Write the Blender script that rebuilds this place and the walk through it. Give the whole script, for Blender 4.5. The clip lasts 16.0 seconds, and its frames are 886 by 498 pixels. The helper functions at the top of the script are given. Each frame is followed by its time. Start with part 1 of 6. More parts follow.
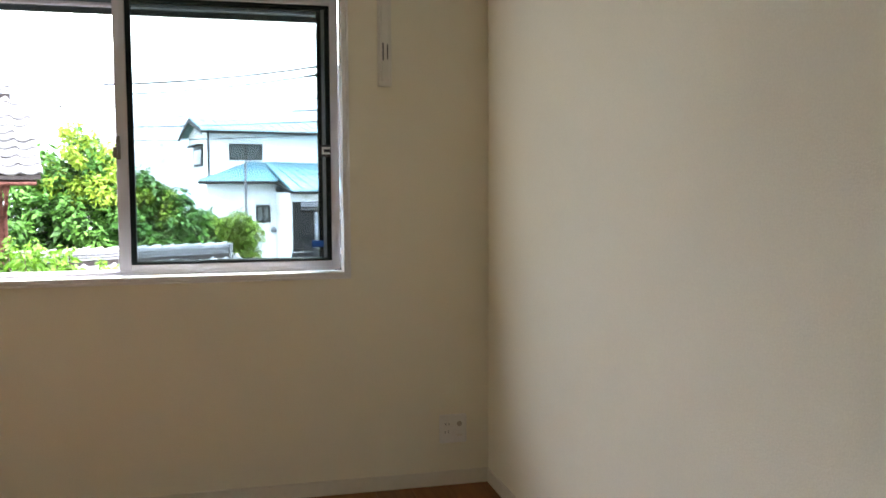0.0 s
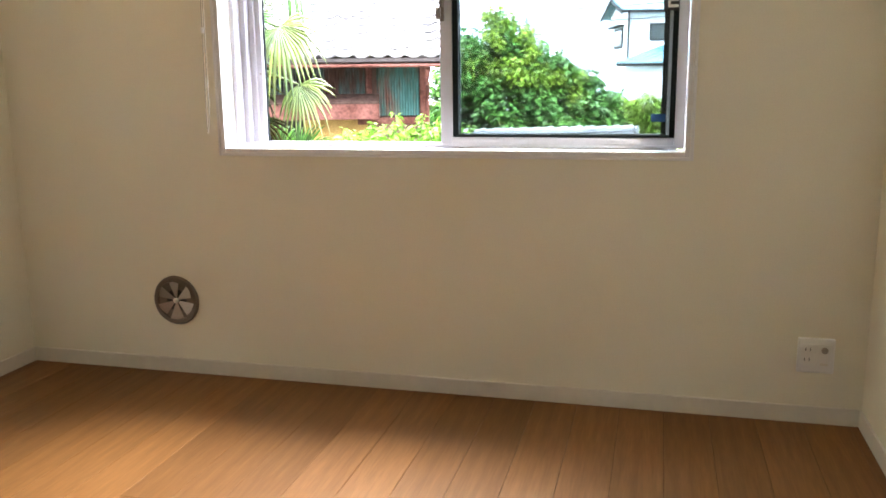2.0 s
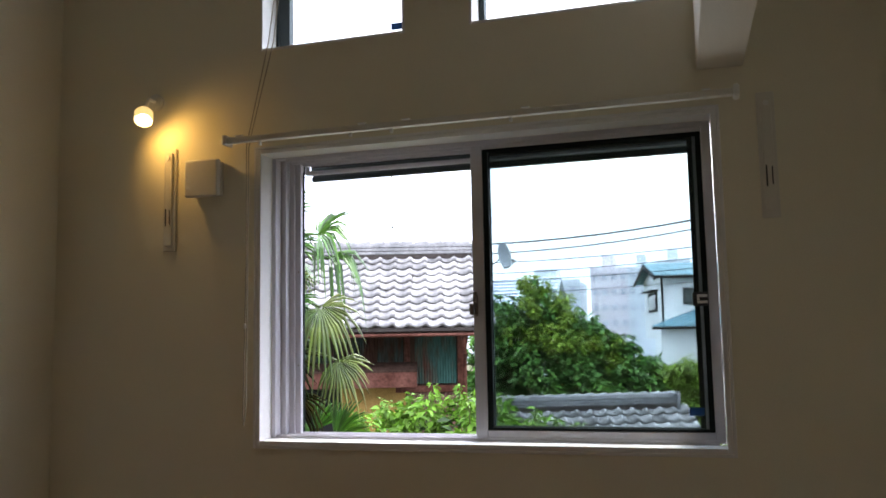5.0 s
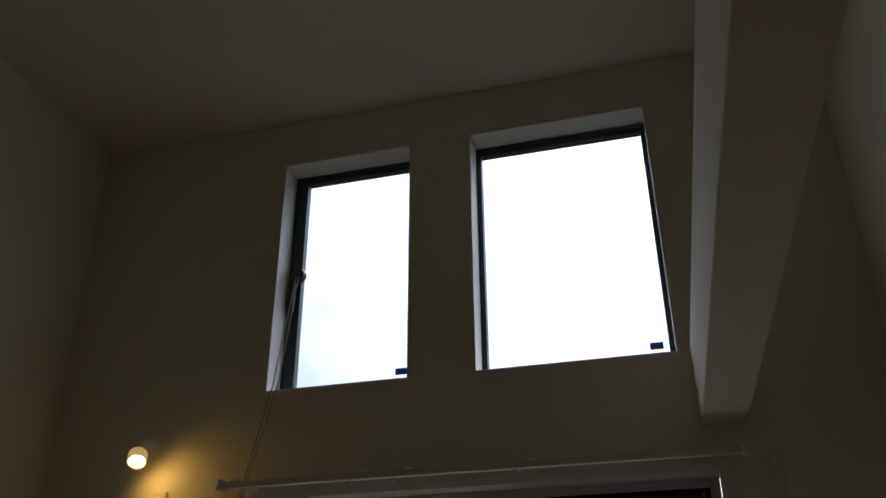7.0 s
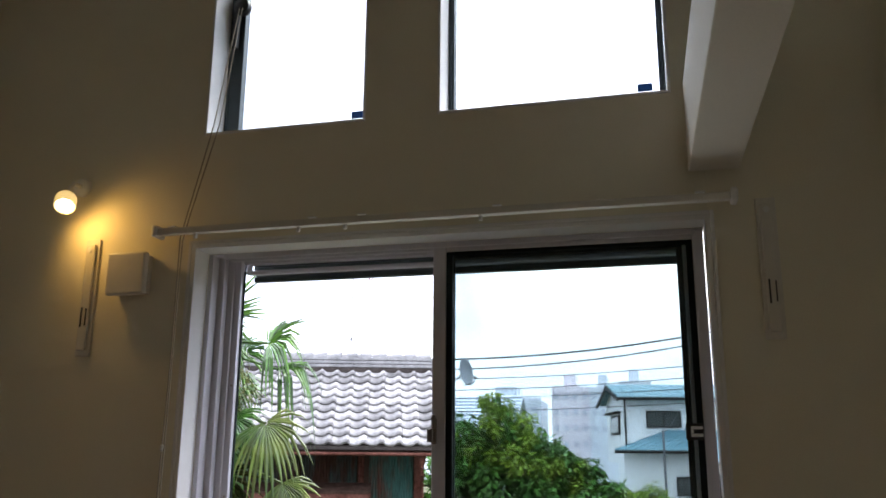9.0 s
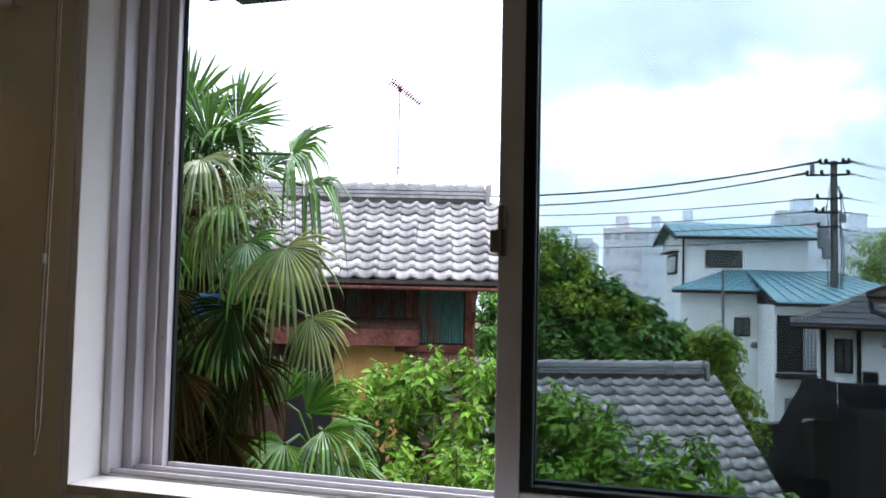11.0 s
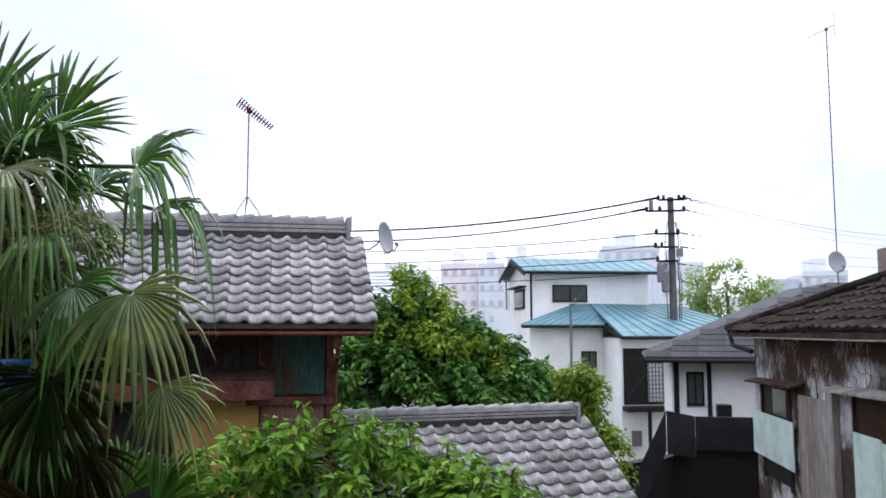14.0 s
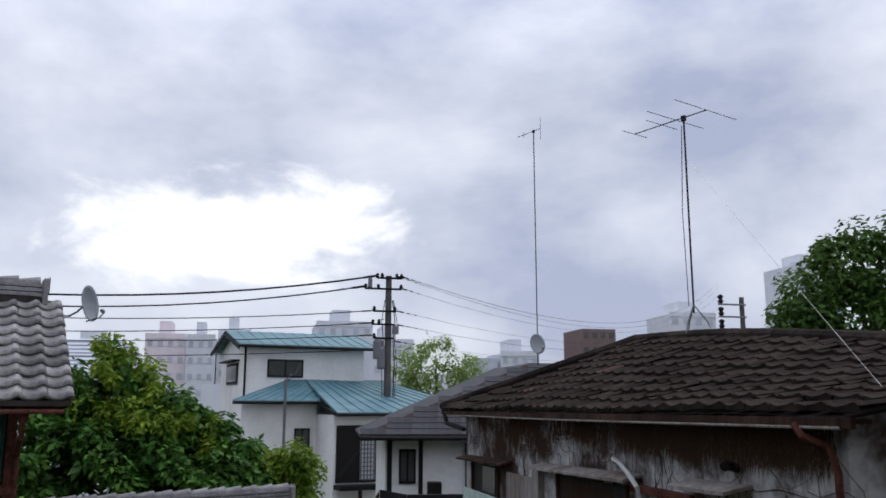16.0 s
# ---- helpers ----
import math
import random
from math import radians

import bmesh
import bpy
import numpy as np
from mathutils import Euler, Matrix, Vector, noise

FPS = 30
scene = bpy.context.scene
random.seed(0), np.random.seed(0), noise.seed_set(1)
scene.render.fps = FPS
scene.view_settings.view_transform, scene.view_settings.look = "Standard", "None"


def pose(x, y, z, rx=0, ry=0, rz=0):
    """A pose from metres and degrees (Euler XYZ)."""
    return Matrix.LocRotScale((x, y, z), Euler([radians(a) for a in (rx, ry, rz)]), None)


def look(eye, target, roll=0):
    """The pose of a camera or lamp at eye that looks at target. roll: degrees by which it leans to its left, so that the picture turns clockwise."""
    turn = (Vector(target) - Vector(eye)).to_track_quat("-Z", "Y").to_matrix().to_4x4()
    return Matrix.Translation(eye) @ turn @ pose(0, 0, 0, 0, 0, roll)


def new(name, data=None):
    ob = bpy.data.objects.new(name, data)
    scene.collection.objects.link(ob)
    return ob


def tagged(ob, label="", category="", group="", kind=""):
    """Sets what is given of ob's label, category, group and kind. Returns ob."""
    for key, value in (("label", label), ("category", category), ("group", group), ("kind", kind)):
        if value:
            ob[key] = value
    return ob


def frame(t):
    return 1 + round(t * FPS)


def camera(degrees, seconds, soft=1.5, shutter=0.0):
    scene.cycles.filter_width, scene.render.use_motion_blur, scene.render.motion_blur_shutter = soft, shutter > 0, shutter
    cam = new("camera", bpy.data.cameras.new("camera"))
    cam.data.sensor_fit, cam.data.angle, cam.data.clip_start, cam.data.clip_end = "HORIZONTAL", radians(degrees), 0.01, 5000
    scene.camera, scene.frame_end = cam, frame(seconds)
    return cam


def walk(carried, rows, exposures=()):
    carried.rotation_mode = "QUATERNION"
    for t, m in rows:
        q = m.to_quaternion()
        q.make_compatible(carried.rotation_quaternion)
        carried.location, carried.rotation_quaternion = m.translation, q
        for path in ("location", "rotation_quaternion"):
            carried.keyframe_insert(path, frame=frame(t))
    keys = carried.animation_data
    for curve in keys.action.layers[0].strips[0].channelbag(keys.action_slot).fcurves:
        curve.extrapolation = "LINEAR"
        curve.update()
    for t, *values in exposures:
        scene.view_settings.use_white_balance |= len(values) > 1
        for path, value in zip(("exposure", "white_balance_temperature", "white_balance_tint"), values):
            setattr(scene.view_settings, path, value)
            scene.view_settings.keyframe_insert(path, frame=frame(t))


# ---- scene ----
cam = camera(55.4, 16.0, soft=1.7)
PATH = [
    (0, (1.27, -3.354, 1.225), (1.745, -1.416, 1.088), -0.3),
    (0.5, (1.37, -3.152, 1.227), (1.644, -1.176, 1.085), -0.4),
    (1, (1.482, -3.042, 1.2), (1.526, -1.05, 1.033), -0.2),
    (1.5, (1.554, -2.948, 1.174), (1.265, -0.986, 0.91), -0.2),
    (2, (1.603, -2.898, 1.152), (1.114, -0.999, 0.757), -0.7),
    (2.5, (1.627, -2.871, 1.147), (1.061, -1.01, 0.68), -0.4),
    (3, (1.639, -2.872, 1.145), (1.077, -1.004, 0.701), -0.6),
    (3.5, (1.639, -2.879, 1.164), (1.055, -0.987, 0.885), -0.4),
    (4, (1.63, -2.884, 1.186), (1.06, -0.973, 1.031), -0.9),
    (4.5, (1.626, -2.885, 1.224), (1.062, -0.966, 1.241), -1.1),
    (5, (1.616, -2.888, 1.265), (1.043, -0.984, 1.482), -1.1),
    (7.5, (1.543, -2.935, 1.387), (1.087, -1.242, 2.35), -0.5),
    (8, (1.573, -2.895, 1.348), (1.107, -1.178, 2.262), 0.0),
    (8.5, (1.603, -2.771, 1.345), (1.177, -0.919, 1.968), 0.1),
    (9, (1.523, -2.52, 1.309), (1.048, -0.638, 1.791), 0.4),
    (9.5, (1.475, -2.215, 1.31), (0.978, -0.305, 1.633), -0.6),
    (10, (1.431, -1.901, 1.295), (0.837, 0.004, 1.44), 1.2),
    (10.2, (1.39, -1.78, 1.289), (0.782, 0.121, 1.409), 1.3),
    (12.3, (0.85, -0.781, 1.28), (0.345, 1.152, 1.383), -0.0),
    (12.5, (0.809, -0.699, 1.288), (0.340, 1.243, 1.382), -0.5),
    (13, (0.723, -0.542, 1.300), (0.300, 1.411, 1.393), -0.9),
    (13.5, (0.626, -0.418, 1.337), (0.281, 1.548, 1.469), -0.9),
    (14, (0.527, -0.309, 1.372), (0.305, 1.669, 1.57), -0.1),
    (14.5, (0.446, -0.149, 1.385), (0.474, 1.835, 1.637), -0.5),
    (15, (0.386, -0.050, 1.402), (0.634, 1.913, 1.694), 0.1),
    (15.5, (0.382, -0.036, 1.405), (0.774, 1.897, 1.737), -0.5),
    (16, (0.391, -0.034, 1.412), (0.829, 1.882, 1.783), 0.1),
]
walk(cam, [(t, look(e, p, r)) for t, e, p, r in PATH], [(0, 3.25), (1, 2.95), (2, 3.85), (2.5, 4.45), (3, 4.65), (3.5, 4.45), (4.2, 3.3), (5, 1.75), (7.5, 0.3), (8, 0.3), (8.5, 0.65), (9, 1.45), (9.5, 1.5), (10, 1.15), (12.5, 1.2), (13.5, 0.78), (14.5, -0.4), (16, -0.88)])


# ---- world, sun, exposure ----
SUN_EL, SUN_ROT = radians(52), radians(-25)
world = bpy.data.worlds.new("overcast_sky")
scene.world = world
world.use_nodes = True
wn, wl = world.node_tree.nodes, world.node_tree.links
wn.clear()


def wnode(kind, **values):
    n = wn.new(kind)
    for k, v in values.items():
        if k in n.inputs:
            n.inputs[k].default_value = v
    return n


w_out = wnode("ShaderNodeOutputWorld")
w_bg = wnode("ShaderNodeBackground", Strength=0.15)
w_sky = wn.new("ShaderNodeTexSky")
w_sky.sky_type, w_sky.sun_disc = "NISHITA", False
w_sky.sun_elevation, w_sky.sun_rotation = SUN_EL, SUN_ROT
w_co = wn.new("ShaderNodeTexCoord")
w_map = wnode("ShaderNodeMapping", Scale=(1.0, 1.0, 1.7), Location=(1.9, 0.7, 0.35))
w_n1 = wnode("ShaderNodeTexNoise", Scale=1.9, Detail=8.0, Roughness=0.55, Distortion=0.12)
w_r1 = wn.new("ShaderNodeValToRGB")
w_r1.color_ramp.elements[0].position, w_r1.color_ramp.elements[1].position = 0.42, 0.63
w_r1.color_ramp.elements[0].color = (5.5, 6.05, 8.1, 1)
w_r1.color_ramp.elements[1].color = (10.6, 11.1, 12.4, 1)
w_mix = wn.new("ShaderNodeMix")
w_mix.data_type = "RGBA"
w_mix.inputs["Factor"].default_value = 0.9
wl.new(w_co.outputs["Generated"], w_map.inputs["Vector"])
wl.new(w_map.outputs["Vector"], w_n1.inputs["Vector"])
wl.new(w_n1.outputs["Fac"], w_r1.inputs["Fac"])
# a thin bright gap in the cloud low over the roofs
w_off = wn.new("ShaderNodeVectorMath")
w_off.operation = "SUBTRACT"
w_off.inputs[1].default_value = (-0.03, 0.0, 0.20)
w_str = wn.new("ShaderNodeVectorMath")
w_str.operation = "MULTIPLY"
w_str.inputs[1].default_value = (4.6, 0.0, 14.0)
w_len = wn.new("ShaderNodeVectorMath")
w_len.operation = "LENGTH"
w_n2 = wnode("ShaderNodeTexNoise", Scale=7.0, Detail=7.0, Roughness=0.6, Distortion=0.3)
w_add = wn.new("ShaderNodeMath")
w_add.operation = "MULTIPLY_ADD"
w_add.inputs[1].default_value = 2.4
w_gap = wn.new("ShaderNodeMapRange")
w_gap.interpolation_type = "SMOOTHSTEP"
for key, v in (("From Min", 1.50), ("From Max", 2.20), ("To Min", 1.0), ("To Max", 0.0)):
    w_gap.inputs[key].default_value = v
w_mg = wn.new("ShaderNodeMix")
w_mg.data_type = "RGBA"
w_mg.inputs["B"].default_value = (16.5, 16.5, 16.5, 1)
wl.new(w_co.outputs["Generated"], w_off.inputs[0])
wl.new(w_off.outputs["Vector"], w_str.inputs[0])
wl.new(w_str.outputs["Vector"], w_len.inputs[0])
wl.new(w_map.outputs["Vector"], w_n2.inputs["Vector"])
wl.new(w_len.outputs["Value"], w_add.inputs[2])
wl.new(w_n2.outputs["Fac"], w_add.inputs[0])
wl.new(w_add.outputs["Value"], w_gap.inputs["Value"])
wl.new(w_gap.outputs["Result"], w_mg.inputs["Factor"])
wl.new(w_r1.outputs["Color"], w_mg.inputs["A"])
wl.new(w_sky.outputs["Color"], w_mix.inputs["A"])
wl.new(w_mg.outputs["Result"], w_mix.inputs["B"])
# an overcast sky is brightest overhead
w_sep = wn.new("ShaderNodeSeparateXYZ")
w_zen = wn.new("ShaderNodeMapRange")
for key, v in (("From Min", 0.35), ("From Max", 1.0), ("To Min", 1.0), ("To Max", 2.2)):
    w_zen.inputs[key].default_value = v
w_mul = wn.new("ShaderNodeVectorMath")
w_mul.operation = "SCALE"
wl.new(w_co.outputs["Generated"], w_sep.inputs["Vector"])
wl.new(w_sep.outputs["Z"], w_zen.inputs["Value"])
wl.new(w_mix.outputs["Result"], w_mul.inputs["Vector"])
wl.new(w_zen.outputs["Result"], w_mul.inputs["Scale"])
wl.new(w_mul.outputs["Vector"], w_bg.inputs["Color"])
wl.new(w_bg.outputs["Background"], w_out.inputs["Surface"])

sun = new("sun", bpy.data.lights.new("sun", "SUN"))
sun.data.energy, sun.data.angle, sun.data.color = 1.4, radians(25), (1.0, 0.97, 0.92)
sun.matrix_world = pose(0, 0, 20, 38, 0, 155)


# Fill lamp added at the opening to lift the room beyond the sky's light.
def window_fill(name, x, z, w, h, power):
    lamp = new(name, bpy.data.lights.new(name, "AREA"))
    lamp.data.shape, lamp.data.size, lamp.data.size_y = "RECTANGLE", w, h
    lamp.data.energy, lamp.data.color = power, (0.86, 0.93, 1.0)
    lamp.matrix_world = pose(x, -0.010, z, -90, 0, 0)
    return lamp


window_fill("daylight_fill", 0.85, 1.45, 1.5, 1.0, 1.1)

# ---- materials ----
def noise_node(nt, scale, detail=4.0, rough=0.55, stretch=(1, 1, 1), space="Object"):
    co = nt.nodes.new("ShaderNodeTexCoord")
    mp = nt.nodes.new("ShaderNodeMapping")
    mp.inputs["Scale"].default_value = stretch
    nz = nt.nodes.new("ShaderNodeTexNoise")
    nz.inputs["Scale"].default_value, nz.inputs["Detail"].default_value, nz.inputs["Roughness"].default_value = scale, detail, rough
    nt.links.new(co.outputs[space], mp.inputs["Vector"])
    nt.links.new(mp.outputs["Vector"], nz.inputs["Vector"])
    return nz


def ramp_node(nt, src, stops):
    r = nt.nodes.new("ShaderNodeValToRGB")
    els = r.color_ramp.elements
    while len(els) < len(stops):
        els.new(0.5)
    for e, (p, c) in zip(els, stops):
        e.position, e.color = p, (*c, 1)
    nt.links.new(src, r.inputs["Fac"])
    return r


def mix_node(nt, a, b, fac, blend="MIX"):
    m = nt.nodes.new("ShaderNodeMix")
    m.data_type, m.blend_type = "RGBA", blend
    for key, v in (("A", a), ("B", b), ("Factor", fac)):
        if isinstance(v, (int, float)):
            m.inputs[key].default_value = v
        elif isinstance(v, tuple):
            m.inputs[key].default_value = (*v, 1)
        else:
            nt.links.new(v, m.inputs[key])
    return m.outputs["Result"]


def material(name, colour, rough=0.6, metal=0.0, coarse=None, fine=None, bump=0.0, bump_scale=60.0,
             stretch=(1, 1, 1), vary=0.0, spec=0.5, space="Object", island=False):
    """coarse: (scale, low, high, second colour) blotches; fine: (scale, amount) grain; vary: random brightness of each piece."""
    m = bpy.data.materials.new(name)
    m.use_nodes = True
    nt = m.node_tree
    b = nt.nodes["Principled BSDF"]
    b.inputs["Roughness"].default_value, b.inputs["Metallic"].default_value = rough, metal
    b.inputs["Specular IOR Level"].default_value = min(spec, 0.05) if rough > 0.68 else (min(spec, 0.15) if rough > 0.52 else spec)
    b.inputs["Base Color"].default_value = (*colour, 1)
    out = None
    if coarse:
        sc, lo, hi, c2 = coarse
        nz = noise_node(nt, sc, 5.0, 0.6, stretch, space)
        out = ramp_node(nt, nz.outputs["Fac"], ((lo, colour), (hi, c2))).outputs["Color"]
    if fine:
        sc, amount = fine
        nz = noise_node(nt, sc, 3.0, 0.6, stretch, space)
        g = ramp_node(nt, nz.outputs["Fac"], ((0.3, (1 - amount,) * 3), (0.7, (1 + amount,) * 3))).outputs["Color"]
        out = mix_node(nt, out if out is not None else colour, g, 1.0, "MULTIPLY")
    if vary:
        src = nt.nodes.new("ShaderNodeNewGeometry").outputs["Random Per Island"] if island else nt.nodes.new("ShaderNodeObjectInfo").outputs["Random"]
        g = ramp_node(nt, src, ((0.0, (1 - vary,) * 3), (1.0, (1 + vary,) * 3))).outputs["Color"]
        out = mix_node(nt, out if out is not None else colour, g, 1.0, "MULTIPLY")
    if out is not None:
        nt.links.new(out, b.inputs["Base Color"])
    if bump:
        nz = noise_node(nt, bump_scale, 4.0, 0.6, stretch, space)
        bp = nt.nodes.new("ShaderNodeBump")
        bp.inputs["Strength"].default_value, bp.inputs["Distance"].default_value = bump, 0.01
        nt.links.new(nz.outputs["Fac"], bp.inputs["Height"])
        nt.links.new(bp.outputs["Normal"], b.inputs["Normal"])
    return m


def glow(name, colour, strength):
    m = bpy.data.materials.new(name)
    m.use_nodes = True
    b = m.node_tree.nodes["Principled BSDF"]
    b.inputs["Emission Color"].default_value, b.inputs["Emission Strength"].default_value = (*colour, 1), strength
    return m


def glass(name, tint, rough=0.0, mirror=0.06):
    """A thin pane: tinted see-through with a weak mirror on it."""
    m = bpy.data.materials.new(name)
    m.use_nodes = True
    nt = m.node_tree
    nt.nodes.clear()
    out = nt.nodes.new("ShaderNodeOutputMaterial")
    tr, gl, mx = nt.nodes.new("ShaderNodeBsdfTransparent"), nt.nodes.new("ShaderNodeBsdfGlossy"), nt.nodes.new("ShaderNodeMixShader")
    tr.inputs["Color"].default_value = (*tint, 1)
    gl.inputs["Roughness"].default_value = rough
    mx.inputs["Fac"].default_value = mirror
    nt.links.new(tr.outputs["BSDF"], mx.inputs[1])
    nt.links.new(gl.outputs["BSDF"], mx.inputs[2])
    nt.links.new(mx.outputs["Shader"], out.inputs["Surface"])
    return m


M_WALL = material("wallpaper", (0.83, 0.777, 0.632), 0.85, coarse=(1.3, 0.35, 0.7, (0.80, 0.745, 0.60)), fine=(220, 0.03), bump=0.25, bump_scale=240, spec=0.25)
M_CEIL = material("ceiling_paper", (0.74, 0.685, 0.59), 0.9, fine=(200, 0.03), bump=0.2, bump_scale=220, spec=0.2)
M_BASE = material("baseboard_film", (0.72, 0.66, 0.56), 0.5, fine=(30, 0.03))
M_TRIM = material("white_trim_film", (0.80, 0.78, 0.76), 0.58, fine=(40, 0.015), bump=0.04, bump_scale=90)
M_FLOOR = material("oak_floor", (0.165, 0.069, 0.018), 0.50, coarse=(5, 0.3, 0.75, (0.225, 0.101, 0.029)), fine=(26, 0.12), bump=0.04, bump_scale=60, stretch=(7, 0.35, 1), vary=0.13, spec=0.22)
M_GROOVE = material("floor_groove", (0.07, 0.03, 0.012), 0.8, fine=(30, 0.1))
M_ALU = material("window_aluminium", (0.60, 0.575, 0.60), 0.40, metal=0.30, fine=(60, 0.03), stretch=(1, 1, 0.1))
M_ALU_DARK = material("sash_outer_dark", (0.035, 0.05, 0.055), 0.45, fine=(60, 0.05))
M_GASKET = material("black_gasket", (0.015, 0.02, 0.02), 0.7, fine=(60, 0.1))
M_STEEL = material("brushed_steel", (0.42, 0.37, 0.32), 0.42, metal=0.85, fine=(140, 0.06))
M_PLASTIC = material("ivory_plastic", (0.72, 0.68, 0.60), 0.4, fine=(60, 0.02))
M_WHITEPL = material("white_plastic", (0.78, 0.76, 0.72), 0.38, fine=(50, 0.02))
M_BLACK = material("black_plastic", (0.03, 0.028, 0.028), 0.45, fine=(60, 0.1))
M_STICKER = material("blue_sticker", (0.01, 0.07, 0.24), 0.4, fine=(80, 0.2))
M_CORD = material("cord", (0.42, 0.36, 0.28), 0.7, fine=(300, 0.1))
M_BEAM = material("beam_paper", (0.75, 0.695, 0.585), 0.8, fine=(200, 0.03), bump=0.2, bump_scale=220)
M_COUNTER = material("counter_laminate", (0.09, 0.085, 0.07), 0.3, coarse=(8, 0.3, 0.7, (0.12, 0.11, 0.09)), fine=(200, 0.1))
M_DKWOOD = material("stained_wood", (0.28, 0.08, 0.015), 0.4, coarse=(3, 0.3, 0.7, (0.36, 0.12, 0.03)), fine=(30, 0.15), stretch=(8, 1, 8))
M_GLASS_HIGH = glass("clear_high_glass", (0.88, 0.91, 0.91), mirror=0.03)
M_GLASS = glass("clear_glass", (0.755, 0.80, 0.81), mirror=0.04)
M_BULB = glow("bulb_glow", (1.0, 0.80, 0.42), 4.0)
M_LAMPSHADE = glow("frosted_lamp_shade", (1.0, 0.66, 0.22), 0.32)
M_RIM = material("dull_bronze_steel", (0.20, 0.165, 0.135), 0.45, metal=0.8, fine=(140, 0.08))


# ---- mesh helpers ----
def link_mesh(name, verts, faces, mat, parent=None, label="", smooth=False):
    me = bpy.data.meshes.new(name)
    me.from_pydata([tuple(v) for v in verts], [], faces)
    me.materials.append(mat)
    if smooth:
        me.polygons.foreach_set("use_smooth", [True] * len(me.polygons))
    me.update()
    ob = new(name, me)
    ob.parent = parent
    if label:
        ob["label"] = label
    return ob


def part(name, bm, mat, parent=None, label="", smooth=False):
    bmesh.ops.recalc_face_normals(bm, faces=bm.faces)
    me = bpy.data.meshes.new(name)
    bm.to_mesh(me)
    bm.free()
    me.materials.append(mat)
    if smooth:
        me.polygons.foreach_set("use_smooth", [True] * len(me.polygons))
    ob = new(name, me)
    ob.parent = parent
    if label:
        ob["label"] = label
    return ob


def thing(name, label, category, at=(0, 0, 0), group="", kind="", turn=0):
    ob = new(name)
    ob.matrix_world = pose(*at, 0, 0, turn)
    return tagged(ob, label, category, group, kind)


def add_box(bm, x0, x1, y0, y1, z0, z1, bevel=0.0, m=None):
    r = bmesh.ops.create_cube(bm, size=1.0)
    mat = Matrix.LocRotScale(((x0 + x1) / 2, (y0 + y1) / 2, (z0 + z1) / 2), None, (x1 - x0, y1 - y0, z1 - z0))
    bmesh.ops.transform(bm, matrix=mat, verts=r["verts"])
    vs = r["verts"]
    if bevel:
        es = list({e for v in vs for e in v.link_edges})
        out = bmesh.ops.bevel(bm, geom=es, offset=bevel, segments=2, affect="EDGES", profile=0.5)
        vs = list({v for f in out["faces"] for v in f.verts} | {v for v in vs if v.is_valid})
    if m is not None:
        bmesh.ops.transform(bm, matrix=m, verts=vs)
    return vs


def box(x0, x1, y0, y1, z0, z1, bevel=0.0, m=None):
    bm = bmesh.new()
    add_box(bm, x0, x1, y0, y1, z0, z1, bevel, m)
    return bm


def add_cyl(bm, a, b, r0, r1=None, seg=14):
    a, b = Vector(a), Vector(b)
    d = b - a
    r = bmesh.ops.create_cone(bm, cap_ends=True, segments=seg, radius1=r0, radius2=r0 if r1 is None else r1, depth=d.length)
    m = Matrix.Translation((a + b) / 2) @ d.to_track_quat("Z", "Y").to_matrix().to_4x4()
    bmesh.ops.transform(bm, matrix=m, verts=r["verts"])
    return r["verts"]


def cyl(a, b, r0, r1=None, seg=14):
    bm = bmesh.new()
    add_cyl(bm, a, b, r0, r1, seg)
    return bm


def lathe(profile, seg=24, m=None):
    """A turned shape about z from (radius, height) pairs."""
    bm = bmesh.new()
    rings = []
    for r, z in profile:
        rings.append([bm.verts.new((r * math.cos(i * math.tau / seg), r * math.sin(i * math.tau / seg), z)) for i in range(seg)])
    for p, q in zip(rings, rings[1:]):
        for i in range(seg):
            bm.faces.new((p[i], p[(i + 1) % seg], q[(i + 1) % seg], q[i]))
    bm.faces.new(rings[0][::-1])
    bm.faces.new(rings[-1])
    if m is not None:
        bmesh.ops.transform(bm, matrix=m, verts=bm.verts)
    return bm


def tube(points, radius, seg=8):
    """A round cord or pipe along a line of points."""
    bm = bmesh.new()
    pts = [Vector(p) for p in points]
    rings = []
    for i, p in enumerate(pts):
        d = (pts[min(i + 1, len(pts) - 1)] - pts[max(i - 1, 0)]).normalized()
        side = d.cross(Vector((0.13, 0.31, 0.94)) if abs(d.z) < 0.9 else Vector((1, 0.1, 0))).normalized()
        up = side.cross(d)
        rings.append([bm.verts.new(p + radius * (math.cos(k * math.tau / seg) * side + math.sin(k * math.tau / seg) * up)) for k in range(seg)])
    for a, b in zip(rings, rings[1:]):
        for k in range(seg):
            bm.faces.new((a[k], a[(k + 1) % seg], b[(k + 1) % seg], b[k]))
    bm.faces.new(rings[0][::-1])
    bm.faces.new(rings[-1])
    return bm


